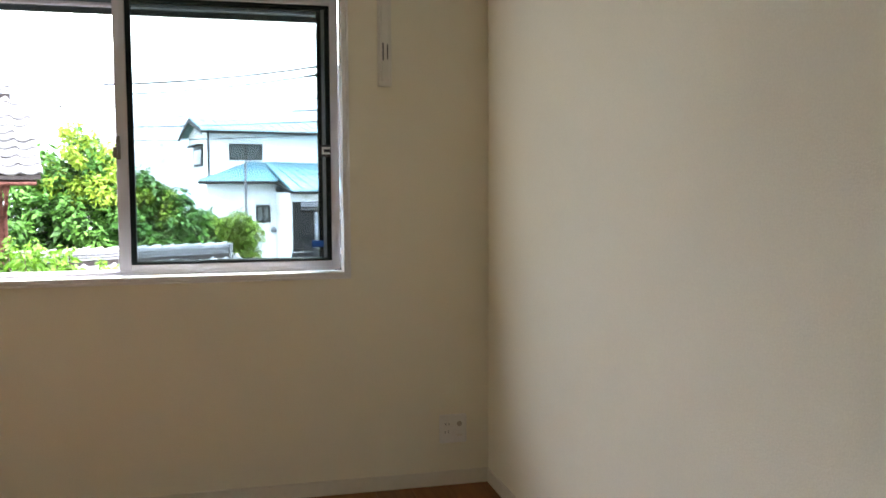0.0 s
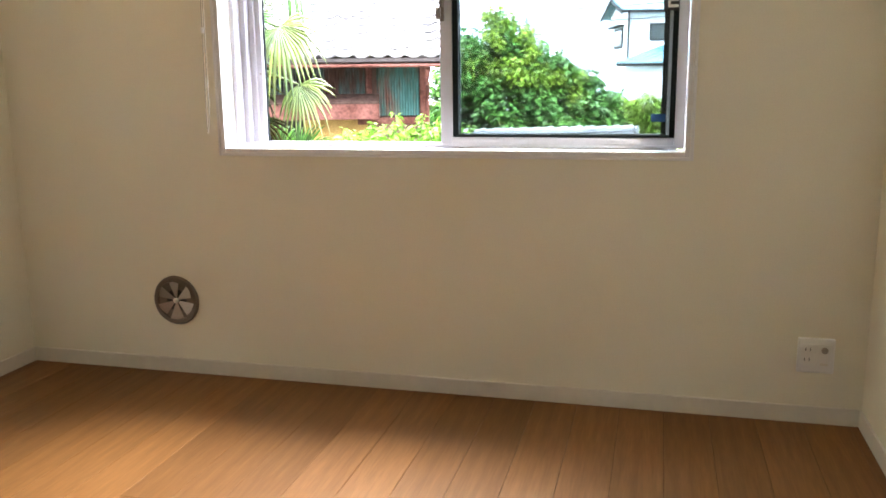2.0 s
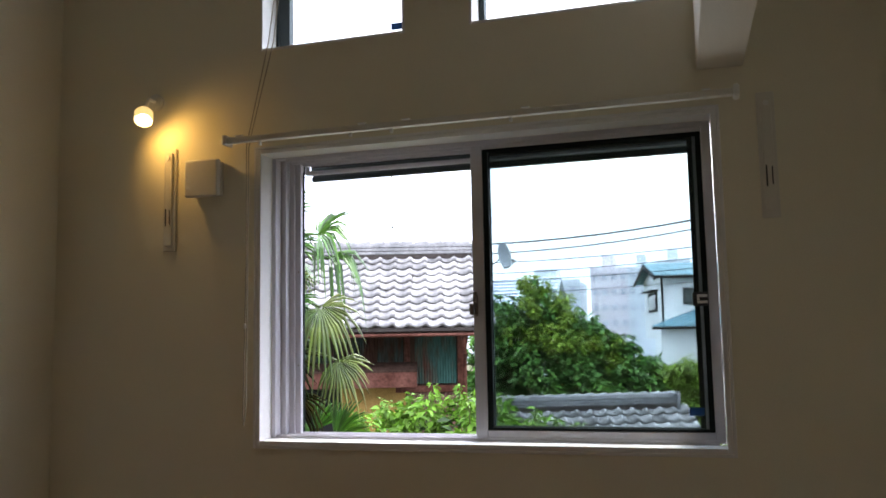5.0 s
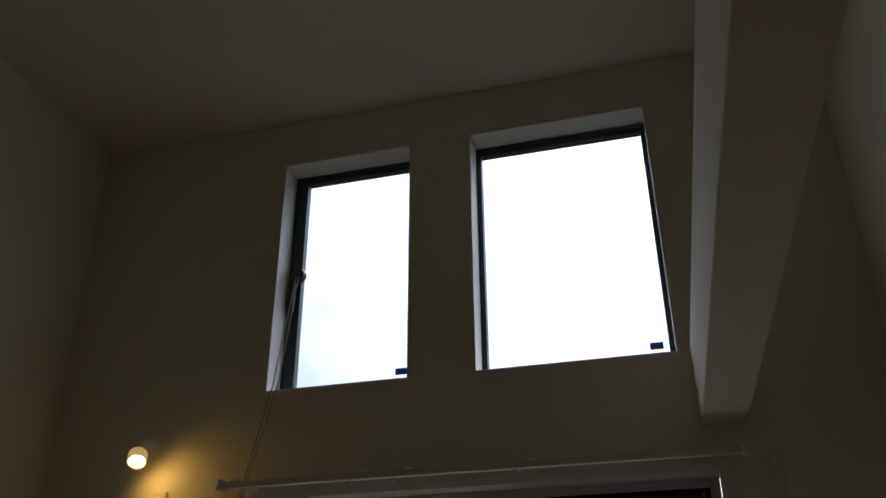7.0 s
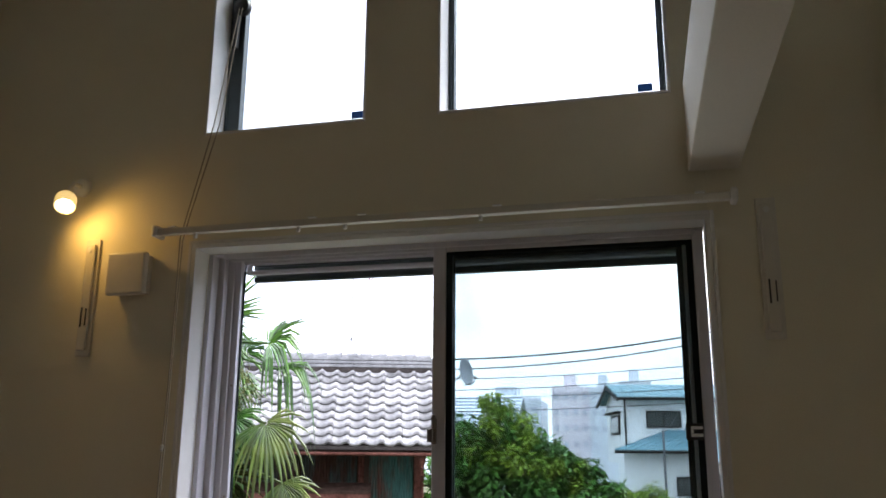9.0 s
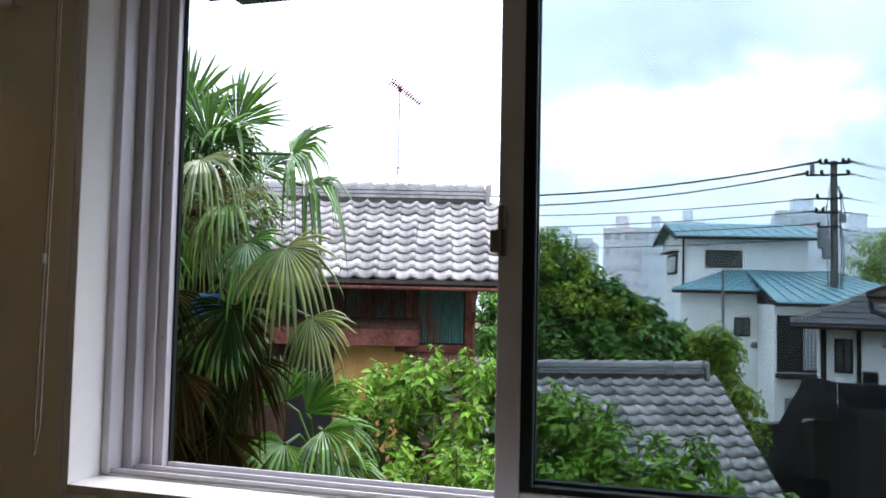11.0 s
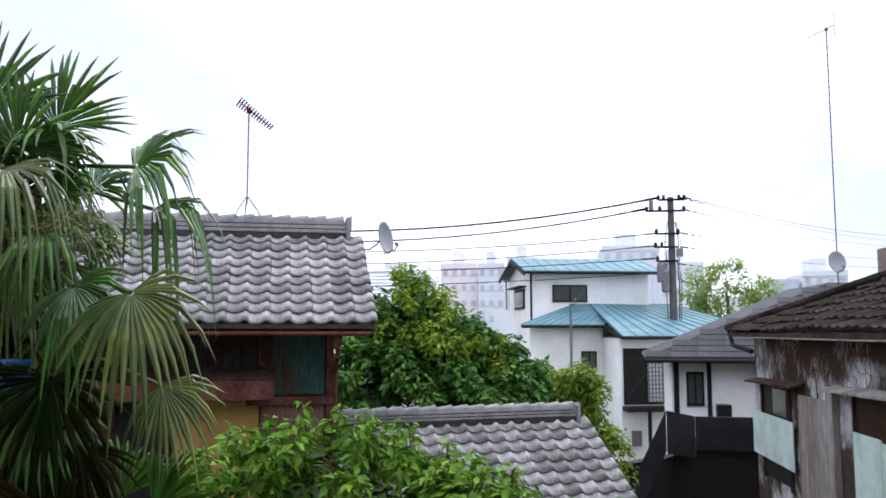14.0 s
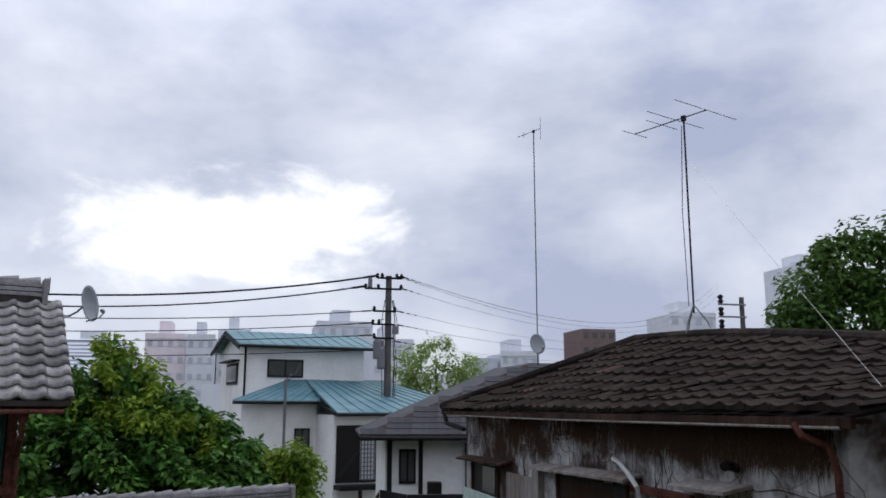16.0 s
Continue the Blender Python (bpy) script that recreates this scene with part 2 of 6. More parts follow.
def wall_with_holes(axis0, axis1, v0, v1, y0, y1, holes, ident):
    """A wall along x from y0 to y1 with rectangular openings (x0, x1, z0, z1), as joined blocks."""
    bm = bmesh.new()
    xs = sorted({axis0, axis1, *[h[0] for h in holes], *[h[1] for h in holes]})
    zs = sorted({v0, v1, *[h[2] for h in holes], *[h[3] for h in holes]})
    grid = {}

    def vert(x, y, z):
        return grid.setdefault((x, y, z), bm.verts.new((x, y, z)))

    def solid(i, j):
        if not (0 <= i < len(xs) - 1 and 0 <= j < len(zs) - 1):
            return False
        cx, cz = (xs[i] + xs[i + 1]) / 2, (zs[j] + zs[j + 1]) / 2
        return not any(h[0] < cx < h[1] and h[2] < cz < h[3] for h in holes)

    for i in range(len(xs) - 1):
        for j in range(len(zs) - 1):
            if not solid(i, j):
                continue
            a, b, c, d = xs[i], xs[i + 1], zs[j], zs[j + 1]
            for y in (y0, y1):
                bm.faces.new([vert(a, y, c), vert(b, y, c), vert(b, y, d), vert(a, y, d)])
            for (ni, nj), (p, q) in (((i - 1, j), ((a, c), (a, d))), ((i + 1, j), ((b, c), (b, d))), ((i, j - 1), ((a, c), (b, c))), ((i, j + 1), ((a, d), (b, d)))):
                if not solid(ni, nj):
                    bm.faces.new([vert(p[0], y0, p[1]), vert(q[0], y0, q[1]), vert(q[0], y1, q[1]), vert(p[0], y1, p[1])])
    bmesh.ops.delete(bm, geom=[v for v in bm.verts if not v.link_faces], context="VERTS")
    return part(ident, bm, M_WALL)


# ---- the room ----
XL, XR, YB, ZC = -0.94, 2.285, -5.2, 3.716
T = 0.2
WIN = (0.0, 1.70, 0.89, 2.017)
UPL = (0.01, 0.613, 2.415, 3.49)
UPR = (0.864, 1.612, 2.415, 3.495)
BEAM_X0, BEAM_X1, BEAM_Z = 1.648, 1.80, 2.153

wn_ob = wall_with_holes(XL - T, XR + T, -0.3, ZC + 0.3, 0.0, T, (WIN, UPL, UPR), "wall_north")
tagged(wn_ob, "cream textured wallpaper wall with a sliding window", "wall", kind="structure")
for nm, b in (("wall_west", (XL - T, XL, YB, 0.0, -0.3, ZC + 0.3)), ("wall_east", (XR, XR + T, YB, 0.0, -0.3, ZC + 0.3)),
              ("wall_south", (XL - T, XR + T, YB - T, YB, -0.3, ZC + 0.3))):
    tagged(part(nm, box(*b), M_WALL), "plain cream textured wallpaper wall", "wall", kind="structure")
tagged(part("ceiling", box(XL, XR, YB, 0.0, ZC, ZC + 0.2), M_CEIL), "pale papered flat ceiling", "ceiling", kind="structure")

beam = tagged(part("beam", box(0.0, 0.148, -5.15, 0.0, BEAM_Z, 2.44, 0.004, pose(BEAM_X0, 0, 0, 0, 0, 1.2)), M_BEAM), "boxed-in beam papered in off-white under the ceiling", "beam", kind="structure")
tagged(part("cross_beam", box(1.848, XR, -2.16, -2.02, BEAM_Z, 2.44, 0.004), M_BEAM), "papered cross beam carrying the loft edge", "beam", kind="structure")

for nm, b in (("baseboard", (XL, XR, -0.009, 0.0, 0.0, 0.06)), ("baseboard", (XL, XL + 0.009, YB, -0.009, 0.0, 0.06)), ("baseboard", (XR - 0.009, XR, YB, -0.009, 0.0, 0.06))):
    tagged(part(nm, box(*b, 0.002), M_BASE), "slim off-white baseboard along the wall", "baseboard", kind="structure")

floor = tagged(part("floor", box(XL, XR, YB, 0.0, -0.06, -0.004), M_GROOVE), "orange-brown oak plank floor with fine joints", "floor", kind="structure")


# ---- the rest of this house outside the room: unseen blocks, added to screen the sky ----
M_SIDING = material("grey_siding", (0.14, 0.14, 0.14), 0.8, coarse=(1.0, 0.35, 0.7, (0.12, 0.12, 0.12)), fine=(20, 0.08))
for nm, b in (("facade_west", (-8.0, XL - T - 0.002, YB - T, T, -2.9, 5.2)), ("facade_east", (XR + T + 0.002, 9.0, YB - T, T - 0.02, -2.9, 5.2)),
              ("facade_lower", (XL - T, XR + T, YB - T, T, -2.9, -0.302)), ("roof_slab", (XL - T, XR + T, YB - T, T + 0.25, ZC + 0.302, ZC + 1.5))):
    tagged(part(nm, box(*b), M_SIDING), "unseen grey block of this house added to screen the sky", "facade", kind="structure")
# Invented wall out of view; keeps side light off the palm's lower fronds.
tagged(part("palm_shade_wall", box(-3.95, -3.75, T + 0.05, 4.2, -2.9, 3.2), M_SIDING), "unseen plain grey wall added to shade the palm", "wall", kind="structure")


# ---- main sliding window ----
def frame_ring(x0, x1, z0, z1, y0, y1, w, bevel=0.002):
    """Four butted members of a rectangular frame, each a bmesh, with names."""
    return (("stile", box(x0, x0 + w, y0, y1, z0, z1, bevel)), ("stile", box(x1 - w, x1, y0, y1, z0, z1, bevel)),
            ("rail", box(x0 + w, x1 - w, y0, y1, z0, z0 + w, bevel)), ("rail", box(x0 + w, x1 - w, y0, y1, z1 - w, z1, bevel)))


win = thing("window_1", "wide aluminium sliding window, its sash pushed open", "window", kind="structure")
x0, x1, z0, z1 = WIN
# white reveal lining, slightly proud of the wallpaper
for nm, b in (("lining", (x0, x0 + 0.016, -0.006, 0.085, z0, z1)), ("lining", (x1 - 0.016, x1, -0.006, 0.085, z0, z1)),
              ("lining", (x0 + 0.016, x1 - 0.016, -0.006, 0.085, z1 - 0.016, z1)), ("window_sill", (x0 + 0.016, x1 - 0.016, -0.006, 0.085, z0, z0 + 0.016))):
    part(nm, box(*b, 0.002), M_TRIM, win, "white laminate lining" if nm == "lining" else "white laminate sill")
for b in ((x0 - 0.012, x0 - 0.0005, z0 - 0.012, z1 + 0.012), (x1 + 0.0005, x1 + 0.012, z0 - 0.012, z1 + 0.012)):
    part("casing", box(b[0], b[1], -0.007, -0.0005, b[2], b[3], 0.002), M_TRIM, win)
for b in ((z0 - 0.012, z0 - 0.0005), (z1 + 0.0005, z1 + 0.012)):
    part("casing", box(x0, x1, -0.007, -0.0005, b[0], b[1], 0.002), M_TRIM, win)
# left jamb with its stepped tracks
for b in ((x0 + 0.016, x0 + 0.034, 0.085, 0.130), (x0 + 0.016, x0 + 0.056, 0.1305, 0.160), (x0 + 0.016, x0 + 0.078, 0.1605, 0.170), (x0 + 0.016, x0 + 0.100, 0.1705, 0.200)):
    part("jamb", box(b[0], b[1], b[2], b[3], z0 + 0.016, z1 - 0.016, 0.003), M_ALU, win)
part("jamb_edge", box(x0 + 0.1003, x0 + 0.104, 0.190, 0.199, z0 + 0.03, z1 - 0.06), M_GASKET, win, "black rubber edge of the jamb")
part("jamb_seal", box(x0 + 0.092, x0 + 0.100, 0.201, 0.207, z0 + 0.03, z1 - 0.03), M_GASKET, win)
for sx in (1.18, 1.55):
    part("screw", cyl((x0 + 0.090, 0.1703, sx), (x0 + 0.090, 0.1688, sx), 0.004), M_STEEL, win)
for b in ((x1 - 0.0375, x1 - 0.0162, 0.1285, 0.147), (x1 - 0.040, x1 - 0.0162, 0.179, 0.20)):
    part("jamb", box(b[0], b[1], b[2], b[3], z0 + 0.016, z1 - 0.016, 0.002), M_ALU, win)
# head and threshold tracks
part("threshold", box(x0 + 0.030, x1 - 0.040, 0.085, 0.20, z0 + 0.004, z0 + 0.020, 0.002), M_ALU, win)
for y in (0.092, 0.142, 0.190):
    part("track", box(x0 + 0.030, x1 - 0.040, y, y + 0.006, z0 + 0.0202, z0 + 0.030), M_ALU, win)
part("head", box(x0 + 0.030, x1 - 0.017, 0.085, 0.20, z1 - 0.020, z1 - 0.0165, 0.001), M_ALU, win)
for y in (0.0865, 0.133, 0.186):
    part("track", box(x0 + 0.075, x1 - 0.041, y, y + 0.010, z1 - 0.034, z1 - 0.0203, 0.001), M_ALU, win)


def sash(name, sx0, sx1, sy, label):
    """A sash with an aluminium room side, a deep black gasket round the glass and a dark outer side."""
    lo, hi = z0 + 0.020, z1 - 0.0205
    s = part(name, box(sx0, sx0 + 0.044, sy, sy + 0.030, lo, hi, 0.003), M_ALU, win, label)
    part("stile", box(sx1 - 0.034, sx1, sy, sy + 0.030, lo, hi, 0.003), M_ALU, s)
    part("rail", box(sx0 + 0.044, sx1 - 0.034, sy, sy + 0.030, lo, z0 + 0.055, 0.003), M_ALU, s)
    part("rail", box(sx0 + 0.044, sx1 - 0.034, sy, sy + 0.030, z1 - 0.048, hi, 0.003), M_ALU, s)
    gx0, gx1, gz0, gz1 = sx0 + 0.044, sx1 - 0.034, z0 + 0.055, z1 - 0.048
    for b in ((gx0, gx0 + 0.020, gz0, gz1), (gx1 - 0.018, gx1, gz0, gz1), (gx0 + 0.020, gx1 - 0.018, gz0, gz0 + 0.010), (gx0 + 0.020, gx1 - 0.018, gz1 - 0.012, gz1)):
        part("gasket", box(b[0], b[1], sy + 0.003, sy + 0.026, b[2], b[3], 0.002), M_GASKET, s, "deep black glazing gasket")
    part("bead", box(gx0 + 0.0202, gx0 + 0.0225, sy + 0.006, sy + 0.013, gz0 + 0.010, gz1 - 0.012), M_ALU_DARK, s)
    part("outer_cover", box(sx0 - 0.001, sx0 + 0.0437, sy + 0.0125, sy + 0.033, lo + 0.0005, hi - 0.0005), M_ALU_DARK, s, "dark outer side of the sash")
    p = part("pane", box(gx0 + 0.020, gx1 - 0.018, sy + 0.014, sy + 0.018, gz0 + 0.010, gz1 - 0.012), M_GLASS, s, "clear window glass")
    p.visible_shadow = False
    return s


inner = sash("inner_sash", 0.829, 1.6835, 0.098, "closed inner sliding sash")
outer = sash("outer_sash", 0.824, 1.655, 0.148, "outer sliding sash pushed open")
for nm, b, mt in (("lock_base", (0.829, 0.847, 0.0885, 0.0975, 1.352, 1.432), M_RIM), ("lock_lever", (0.834, 0.847, 0.070, 0.088, 1.400, 1.442), M_RIM), ("lock_hook", (0.820, 0.838, 0.072, 0.088, 1.358, 1.3995), M_RIM)):
    part(nm, box(*b, 0.004), mt, inner, "crescent lock on the sash")
latch = part("latch", box(1.598, 1.648, 0.0905, 0.1005, 1.366, 1.414, 0.004), M_BLACK, inner, "black finger latch with pale tabs")
part("latch_tab", box(1.612, 1.646, 0.084, 0.0903, 1.396, 1.405, 0.002), M_WHITEPL, latch)
part("latch_tab", box(1.612, 1.646, 0.084, 0.0903, 1.375, 1.384, 0.002), M_WHITEPL, latch)
part("latch_tab", box(1.612, 1.620, 0.084, 0.0903, 1.3845, 1.3955, 0.002), M_WHITEPL, latch)
part("sticker", box(1.570, 1.618, 0.1105, 0.1115, 1.000, 1.026), M_STICKER, inner, "small dark blue sticker on the glass")
# rolled shutter housing outside, above the window
sh = part("shutter_box", box(x0 + 0.100, x1 - 0.03, 0.262, 0.42, 1.975, 2.16, 0.004), M_ALU_DARK, win, "dark roller shutter housing above the window")
part("guide_bar", box(x0 + 0.104, x1 - 0.035, 0.206, 0.232, 1.949, 1.966, 0.006), M_ALU, sh)
part("guide_bar", box(x0 + 0.104, x1 - 0.035, 0.206, 0.218, 1.983, 1.993, 0.003), M_ALU, sh)
part("bottom_slat", box(x0 + 0.116, x1 - 0.040, 0.236, 0.259, 1.927, 1.9475, 0.004), M_ALU_DARK, sh)
for k in range(4):
    part("slat", box(x0 + 0.118, x1 - 0.042, 0.240, 0.252, 1.9485 + 0.038 * k, 1.9845 + 0.038 * k, 0.004), M_ALU_DARK, sh)
part("end_bracket", box(x0 + 0.101, x0 + 0.116, 0.203, 0.226, 1.950, 1.990, 0.003), M_ALU, sh)


# ---- upper windows ----
def upper_window(name, hole, opened, label):
    a, b, c, d = hole
    w = thing(name, label, "window", kind="structure")
    for nm, q in (("lining", (a, a + 0.010, -0.004, 0.11, c, d)), ("lining", (b - 0.010, b, -0.004, 0.11, c, d)),
                  ("lining", (a + 0.010, b - 0.010, -0.004, 0.11, d - 0.010, d)), ("window_sill", (a + 0.010, b - 0.010, -0.004, 0.11, c, c + 0.010))):
        part(nm, box(*q, 0.002), M_TRIM, w)
    for nm, bm in frame_ring(a + 0.010, b - 0.010, c + 0.010, d - 0.010, 0.11, 0.19, 0.012):
        part(nm, bm, M_ALU_DARK, w, "dark window frame member")
    wide = 0.046 if opened else 0.008
    for nm, q in (("sash_stile", (a + 0.022, a + 0.022 + wide, 0.115, 0.15, c + 0.022, d - 0.022)), ("sash_stile", (b - 0.030, b - 0.022, 0.115, 0.15, c + 0.022, d - 0.022)),
                  ("sash_rail", (a + 0.022 + wide, b - 0.030, 0.115, 0.15, c + 0.022, c + 0.030)), ("sash_rail", (a + 0.022 + wide, b - 0.030, 0.115, 0.15, d - 0.048, d - 0.022))):
        part(nm, box(*q, 0.002), M_ALU_DARK, w)
    p = part("pane", box(a + 0.022 + wide, b - 0.030, 0.130, 0.134, c + 0.030, d - 0.048), M_GLASS_HIGH, w, "clear window glass")
    p.visible_shadow = False
    part("sticker", box(b - 0.100, b - 0.052, 0.1285, 0.1295, c + 0.070, c + 0.097), M_STICKER, w, "small dark blue sticker on the glass")
    return w


upl = upper_window("window_2", UPL, True, "narrow high opening window above the sliding window")
upr = upper_window("window_3", UPR, False, "high fixed square window above the sliding window")
part("opener", lathe(((0.030, 0), (0.034, 0.012), (0.030, 0.030), (0.012, 0.036)), 18, pose(0.075, 0.108, 2.965, 90, 0, 0)), M_BLACK, upl, "dark chain wheel of the window opener")
part("arm", box(0.035, 0.060, 0.085, 0.112, 2.80, 2.95, 0.004), M_BLACK, upl)
cord = thing("pull_cord", "thin looped pull cord hanging from the high window", "cord")
part("strand", tube([(0.072, 0.072, 2.95), (0.052, -0.012, 2.45), (-0.010, -0.045, 2.09), (-0.024, -0.045, 2.03), (-0.022, -0.045, 1.6), (-0.032, -0.045, 1.02), (-0.030, -0.045, 0.968)], 0.0020, 6), M_CORD, cord)
part("strand", tube([(0.084, 0.072, 2.95), (0.074, -0.012, 2.45), (0.004, -0.045, 2.10), (-0.014, -0.045, 2.02), (-0.016, -0.045, 1.6), (-0.020, -0.045, 1.02), (-0.030, -0.045, 0.965)], 0.0020, 6), M_CORD, cord)
part("bead", lathe(((0.003, 0), (0.007, 0.005), (0.007, 0.017), (0.003, 0.022)), 12, pose(-0.026, -0.045, 1.325)), M_WHITEPL, cord, "white cord joint")

# ---- curtain rail ----
crail = thing("curtain_rail", "slim double curtain rail in pale metal above the window", "curtain rail")
part("rail", box(-0.085, 1.755, -0.060, -0.042, 2.040, 2.064, 0.004), M_PLASTIC, crail)
part("rail", box(-0.085, 1.755, -0.094, -0.074, 2.032, 2.056, 0.004), M_PLASTIC, crail)
for x in (-0.105, 1.756):
    part("end_cap", box(x, x + 0.020, -0.098, -0.038, 2.028, 2.068, 0.006), M_WHITEPL, crail)
for x in (-0.06, 0.45, 0.62, 1.06, 1.66):
    part("bracket", box(x, x + 0.028, -0.0735, 0.0, 2.0645, 2.069, 0.001), M_WHITEPL, crail)
for x in (0.05, 0.42, 0.58, 1.02):
    part("runner", box(x, x + 0.012, -0.089, -0.079, 2.016, 2.0318, 0.002), M_WHITEPL, crail)


# ---- wall fittings ----
def drying_bracket(x, label):
    s = thing("drying_bracket", label, "bracket", (x, 0, 1.64), "fold-away drying brackets")
    part("plate", box(-0.028, 0.028, -0.010, 0.0, 0.0, 0.415, 0.003), M_PLASTIC, s)
    part("arm", box(-0.017, 0.017, -0.022, -0.0102, 0.02, 0.395, 0.004), M_PLASTIC, s)
    part("slot", box(-0.011, -0.006, -0.024, -0.0222, 0.10, 0.17), M_BLACK, s, "dark slot")
    part("slot", box(0.007, 0.011, -0.024, -0.0222, 0.105, 0.165), M_BLACK, s)
    part("hinge_cap", cyl((0, -0.0222, 0.375), (0, -0.0255, 0.375), 0.009, seg=16), M_WHITEPL, s)
    return s


drying_bracket(1.856, "folded ivory drying-rod bracket on the wall")
drying_bracket(-0.389, "folded ivory drying-rod bracket below the wall lamp")

vb = thing("vent_cover", "square ivory plastic air vent cover on the wall", "vent", (-0.215, 0, 1.915))
part("backing", box(-0.062, 0.066, -0.022, 0.0, -0.066, 0.068, 0.004), M_PLASTIC, vb)
part("cover", box(-0.074, 0.074, -0.060, -0.034, -0.074, 0.074, 0.008), M_PLASTIC, vb)
part("grille", box(-0.058, 0.060, -0.0338, -0.0222, -0.060, 0.062), M_BLACK, vb, "dark gap behind the cover")

lampo = thing("wall_lamp", "small lit white spotlight on a wall arm", "lamp", (-0.462, 0, 2.255))
part("wall_plate", lathe(((0.034, 0), (0.034, 0.012), (0.028, 0.018), (0.008, 0.020)), 24, pose(0, 0, 0, 90, 0, 0)), M_WHITEPL, lampo)
part("arm", tube([(0, -0.018, 0), (0.0, -0.055, 0.0), (0.004, -0.075, -0.02), (0.008, -0.088, -0.058)], 0.008, 10), M_WHITEPL, lampo)
tilt = pose(0.008, -0.096, -0.070, -30, -22, 0)
hd = part("shade", lathe(((0.012, 0.008), (0.032, 0.006), (0.036, 0.0), (0.036, -0.042), (0.032, -0.042), (0.031, -0.002), (0.012, 0.0)), 28, tilt), M_LAMPSHADE, lampo, "white frosted round spotlight head", smooth=False)
part("bulb", lathe(((0.008, -0.006), (0.016, -0.012), (0.019, -0.022), (0.015, -0.031), (0.006, -0.035)), 20, tilt), M_BULB, lampo, "glowing warm bulb", smooth=True)
lamp_light = new("lamp_light", bpy.data.lights.new("lamp_light", "SPOT"))
lamp_light.data.energy, lamp_light.data.color, lamp_light.data.shadow_soft_size = 0.85, (1.0, 0.56, 0.13), 0.03
lamp_light.data.spot_size, lamp_light.data.spot_blend = radians(165), 1.0
lamp_light.matrix_world = look((-0.435, -0.125, 2.135), (-0.33, 0.02, 2.06))

vent = thing("floor_vent", "round brushed steel louvre vent low on the wall", "vent", (-0.242, 0, 0.30))
turn_y = pose(0, 0, 0, 90, 0, 0)
part("rim", lathe(((0.098, 0), (0.100, 0.004), (0.094, 0.014), (0.080, 0.012), (0.079, 0.004)), 36, turn_y), M_RIM, vent, smooth=False)
part("plate", lathe(((0.079, 0.001), (0.0785, 0.0035), (0.01, 0.0045)), 30, turn_y), M_BLACK, vent, "dark plate behind the blades")
for k in range(6):
    a0 = k * math.tau / 6 + 0.2
    bm = bmesh.new()
    vs = [bm.verts.new((r * math.cos(a), -(0.0052 + h), r * math.sin(a))) for r, a, h in ((0.012, a0, 0.001), (0.076, a0 + 0.02, 0.015), (0.077, a0 + 0.36, 0.008), (0.076, a0 + 0.70, 0.0005), (0.012, a0 + 0.7, 0.0))]
    bm.faces.new(vs)
    ext = bmesh.ops.extrude_face_region(bm, geom=list(bm.faces))
    bmesh.ops.translate(bm, vec=(0, 0.0015, 0), verts=[g for g in ext["geom"] if isinstance(g, bmesh.types.BMVert)])
    part("blade", bm, M_STEEL, vent)
part("knob", lathe(((0.010, 0.005), (0.010, 0.014), (0.006, 0.018)), 16, turn_y), M_WHITEPL, vent)

sock = thing("wall_socket", "white double wall socket with aerial outlet", "socket", (2.13, 0, 0.238))
part("plate", box(-0.058, 0.058, -0.007, 0.0, -0.060, 0.060, 0.005), M_WHITEPL, sock)
part("insert", box(-0.046, -0.004, -0.0088, -0.0072, -0.040, 0.040, 0.0005), M_WHITEPL, sock)
part("insert", box(0.006, 0.046, -0.0088, -0.0072, -0.040, 0.040, 0.0005), M_WHITEPL, sock)
for x, z in ((-0.034, 0.016), (-0.020, 0.016), (-0.036, -0.018), (-0.022, -0.018)):
    part("slot", box(x, x + 0.0025, -0.0096, -0.009, z, z + 0.010), M_BLACK, sock)
part("aerial_jack", lathe(((0.011, 0.0072), (0.011, 0.011), (0.006, 0.013), (0.003, 0.012)), 18, pose(0.026, 0, 0.020, 90, 0, 0)), M_STEEL, sock, "round metal aerial jack")
part("blank_tab", box(0.014, 0.038, -0.0098, -0.009, -0.032, -0.024), M_PLASTIC, sock)

# ---- furniture at the edge of view ----
ctr = thing("kitchen_counter", "dark laminate kitchen counter end against the wall", "counter")
part("worktop", box(1.80, XR - 0.012, -3.55, -2.545, 0.82, 0.86, 0.004), M_COUNTER, ctr)
part("cabinet_body", box(1.82, XR - 0.012, -3.53, -2.57, 0.08, 0.8195, 0.003), M_TRIM, ctr)
part("plinth", box(1.86, XR - 0.012, -3.51, -2.61, 0.0, 0.0795), M_BLACK, ctr)
stool = thing("wooden_stool", "orange-brown stained wooden stool on the floor", "stool", (0.42, -1.904, 0), turn=-33)
part("seat", box(-0.17, 0.17, -0.13, 0.13, 0.36, 0.39, 0.006), M_DKWOOD, stool)
for x in (-0.14, 0.11):
    for y in (-0.10, 0.07):
        part("leg", box(x, x + 0.03, y, y + 0.03, 0.0, 0.3595, 0.003), M_DKWOOD, stool)

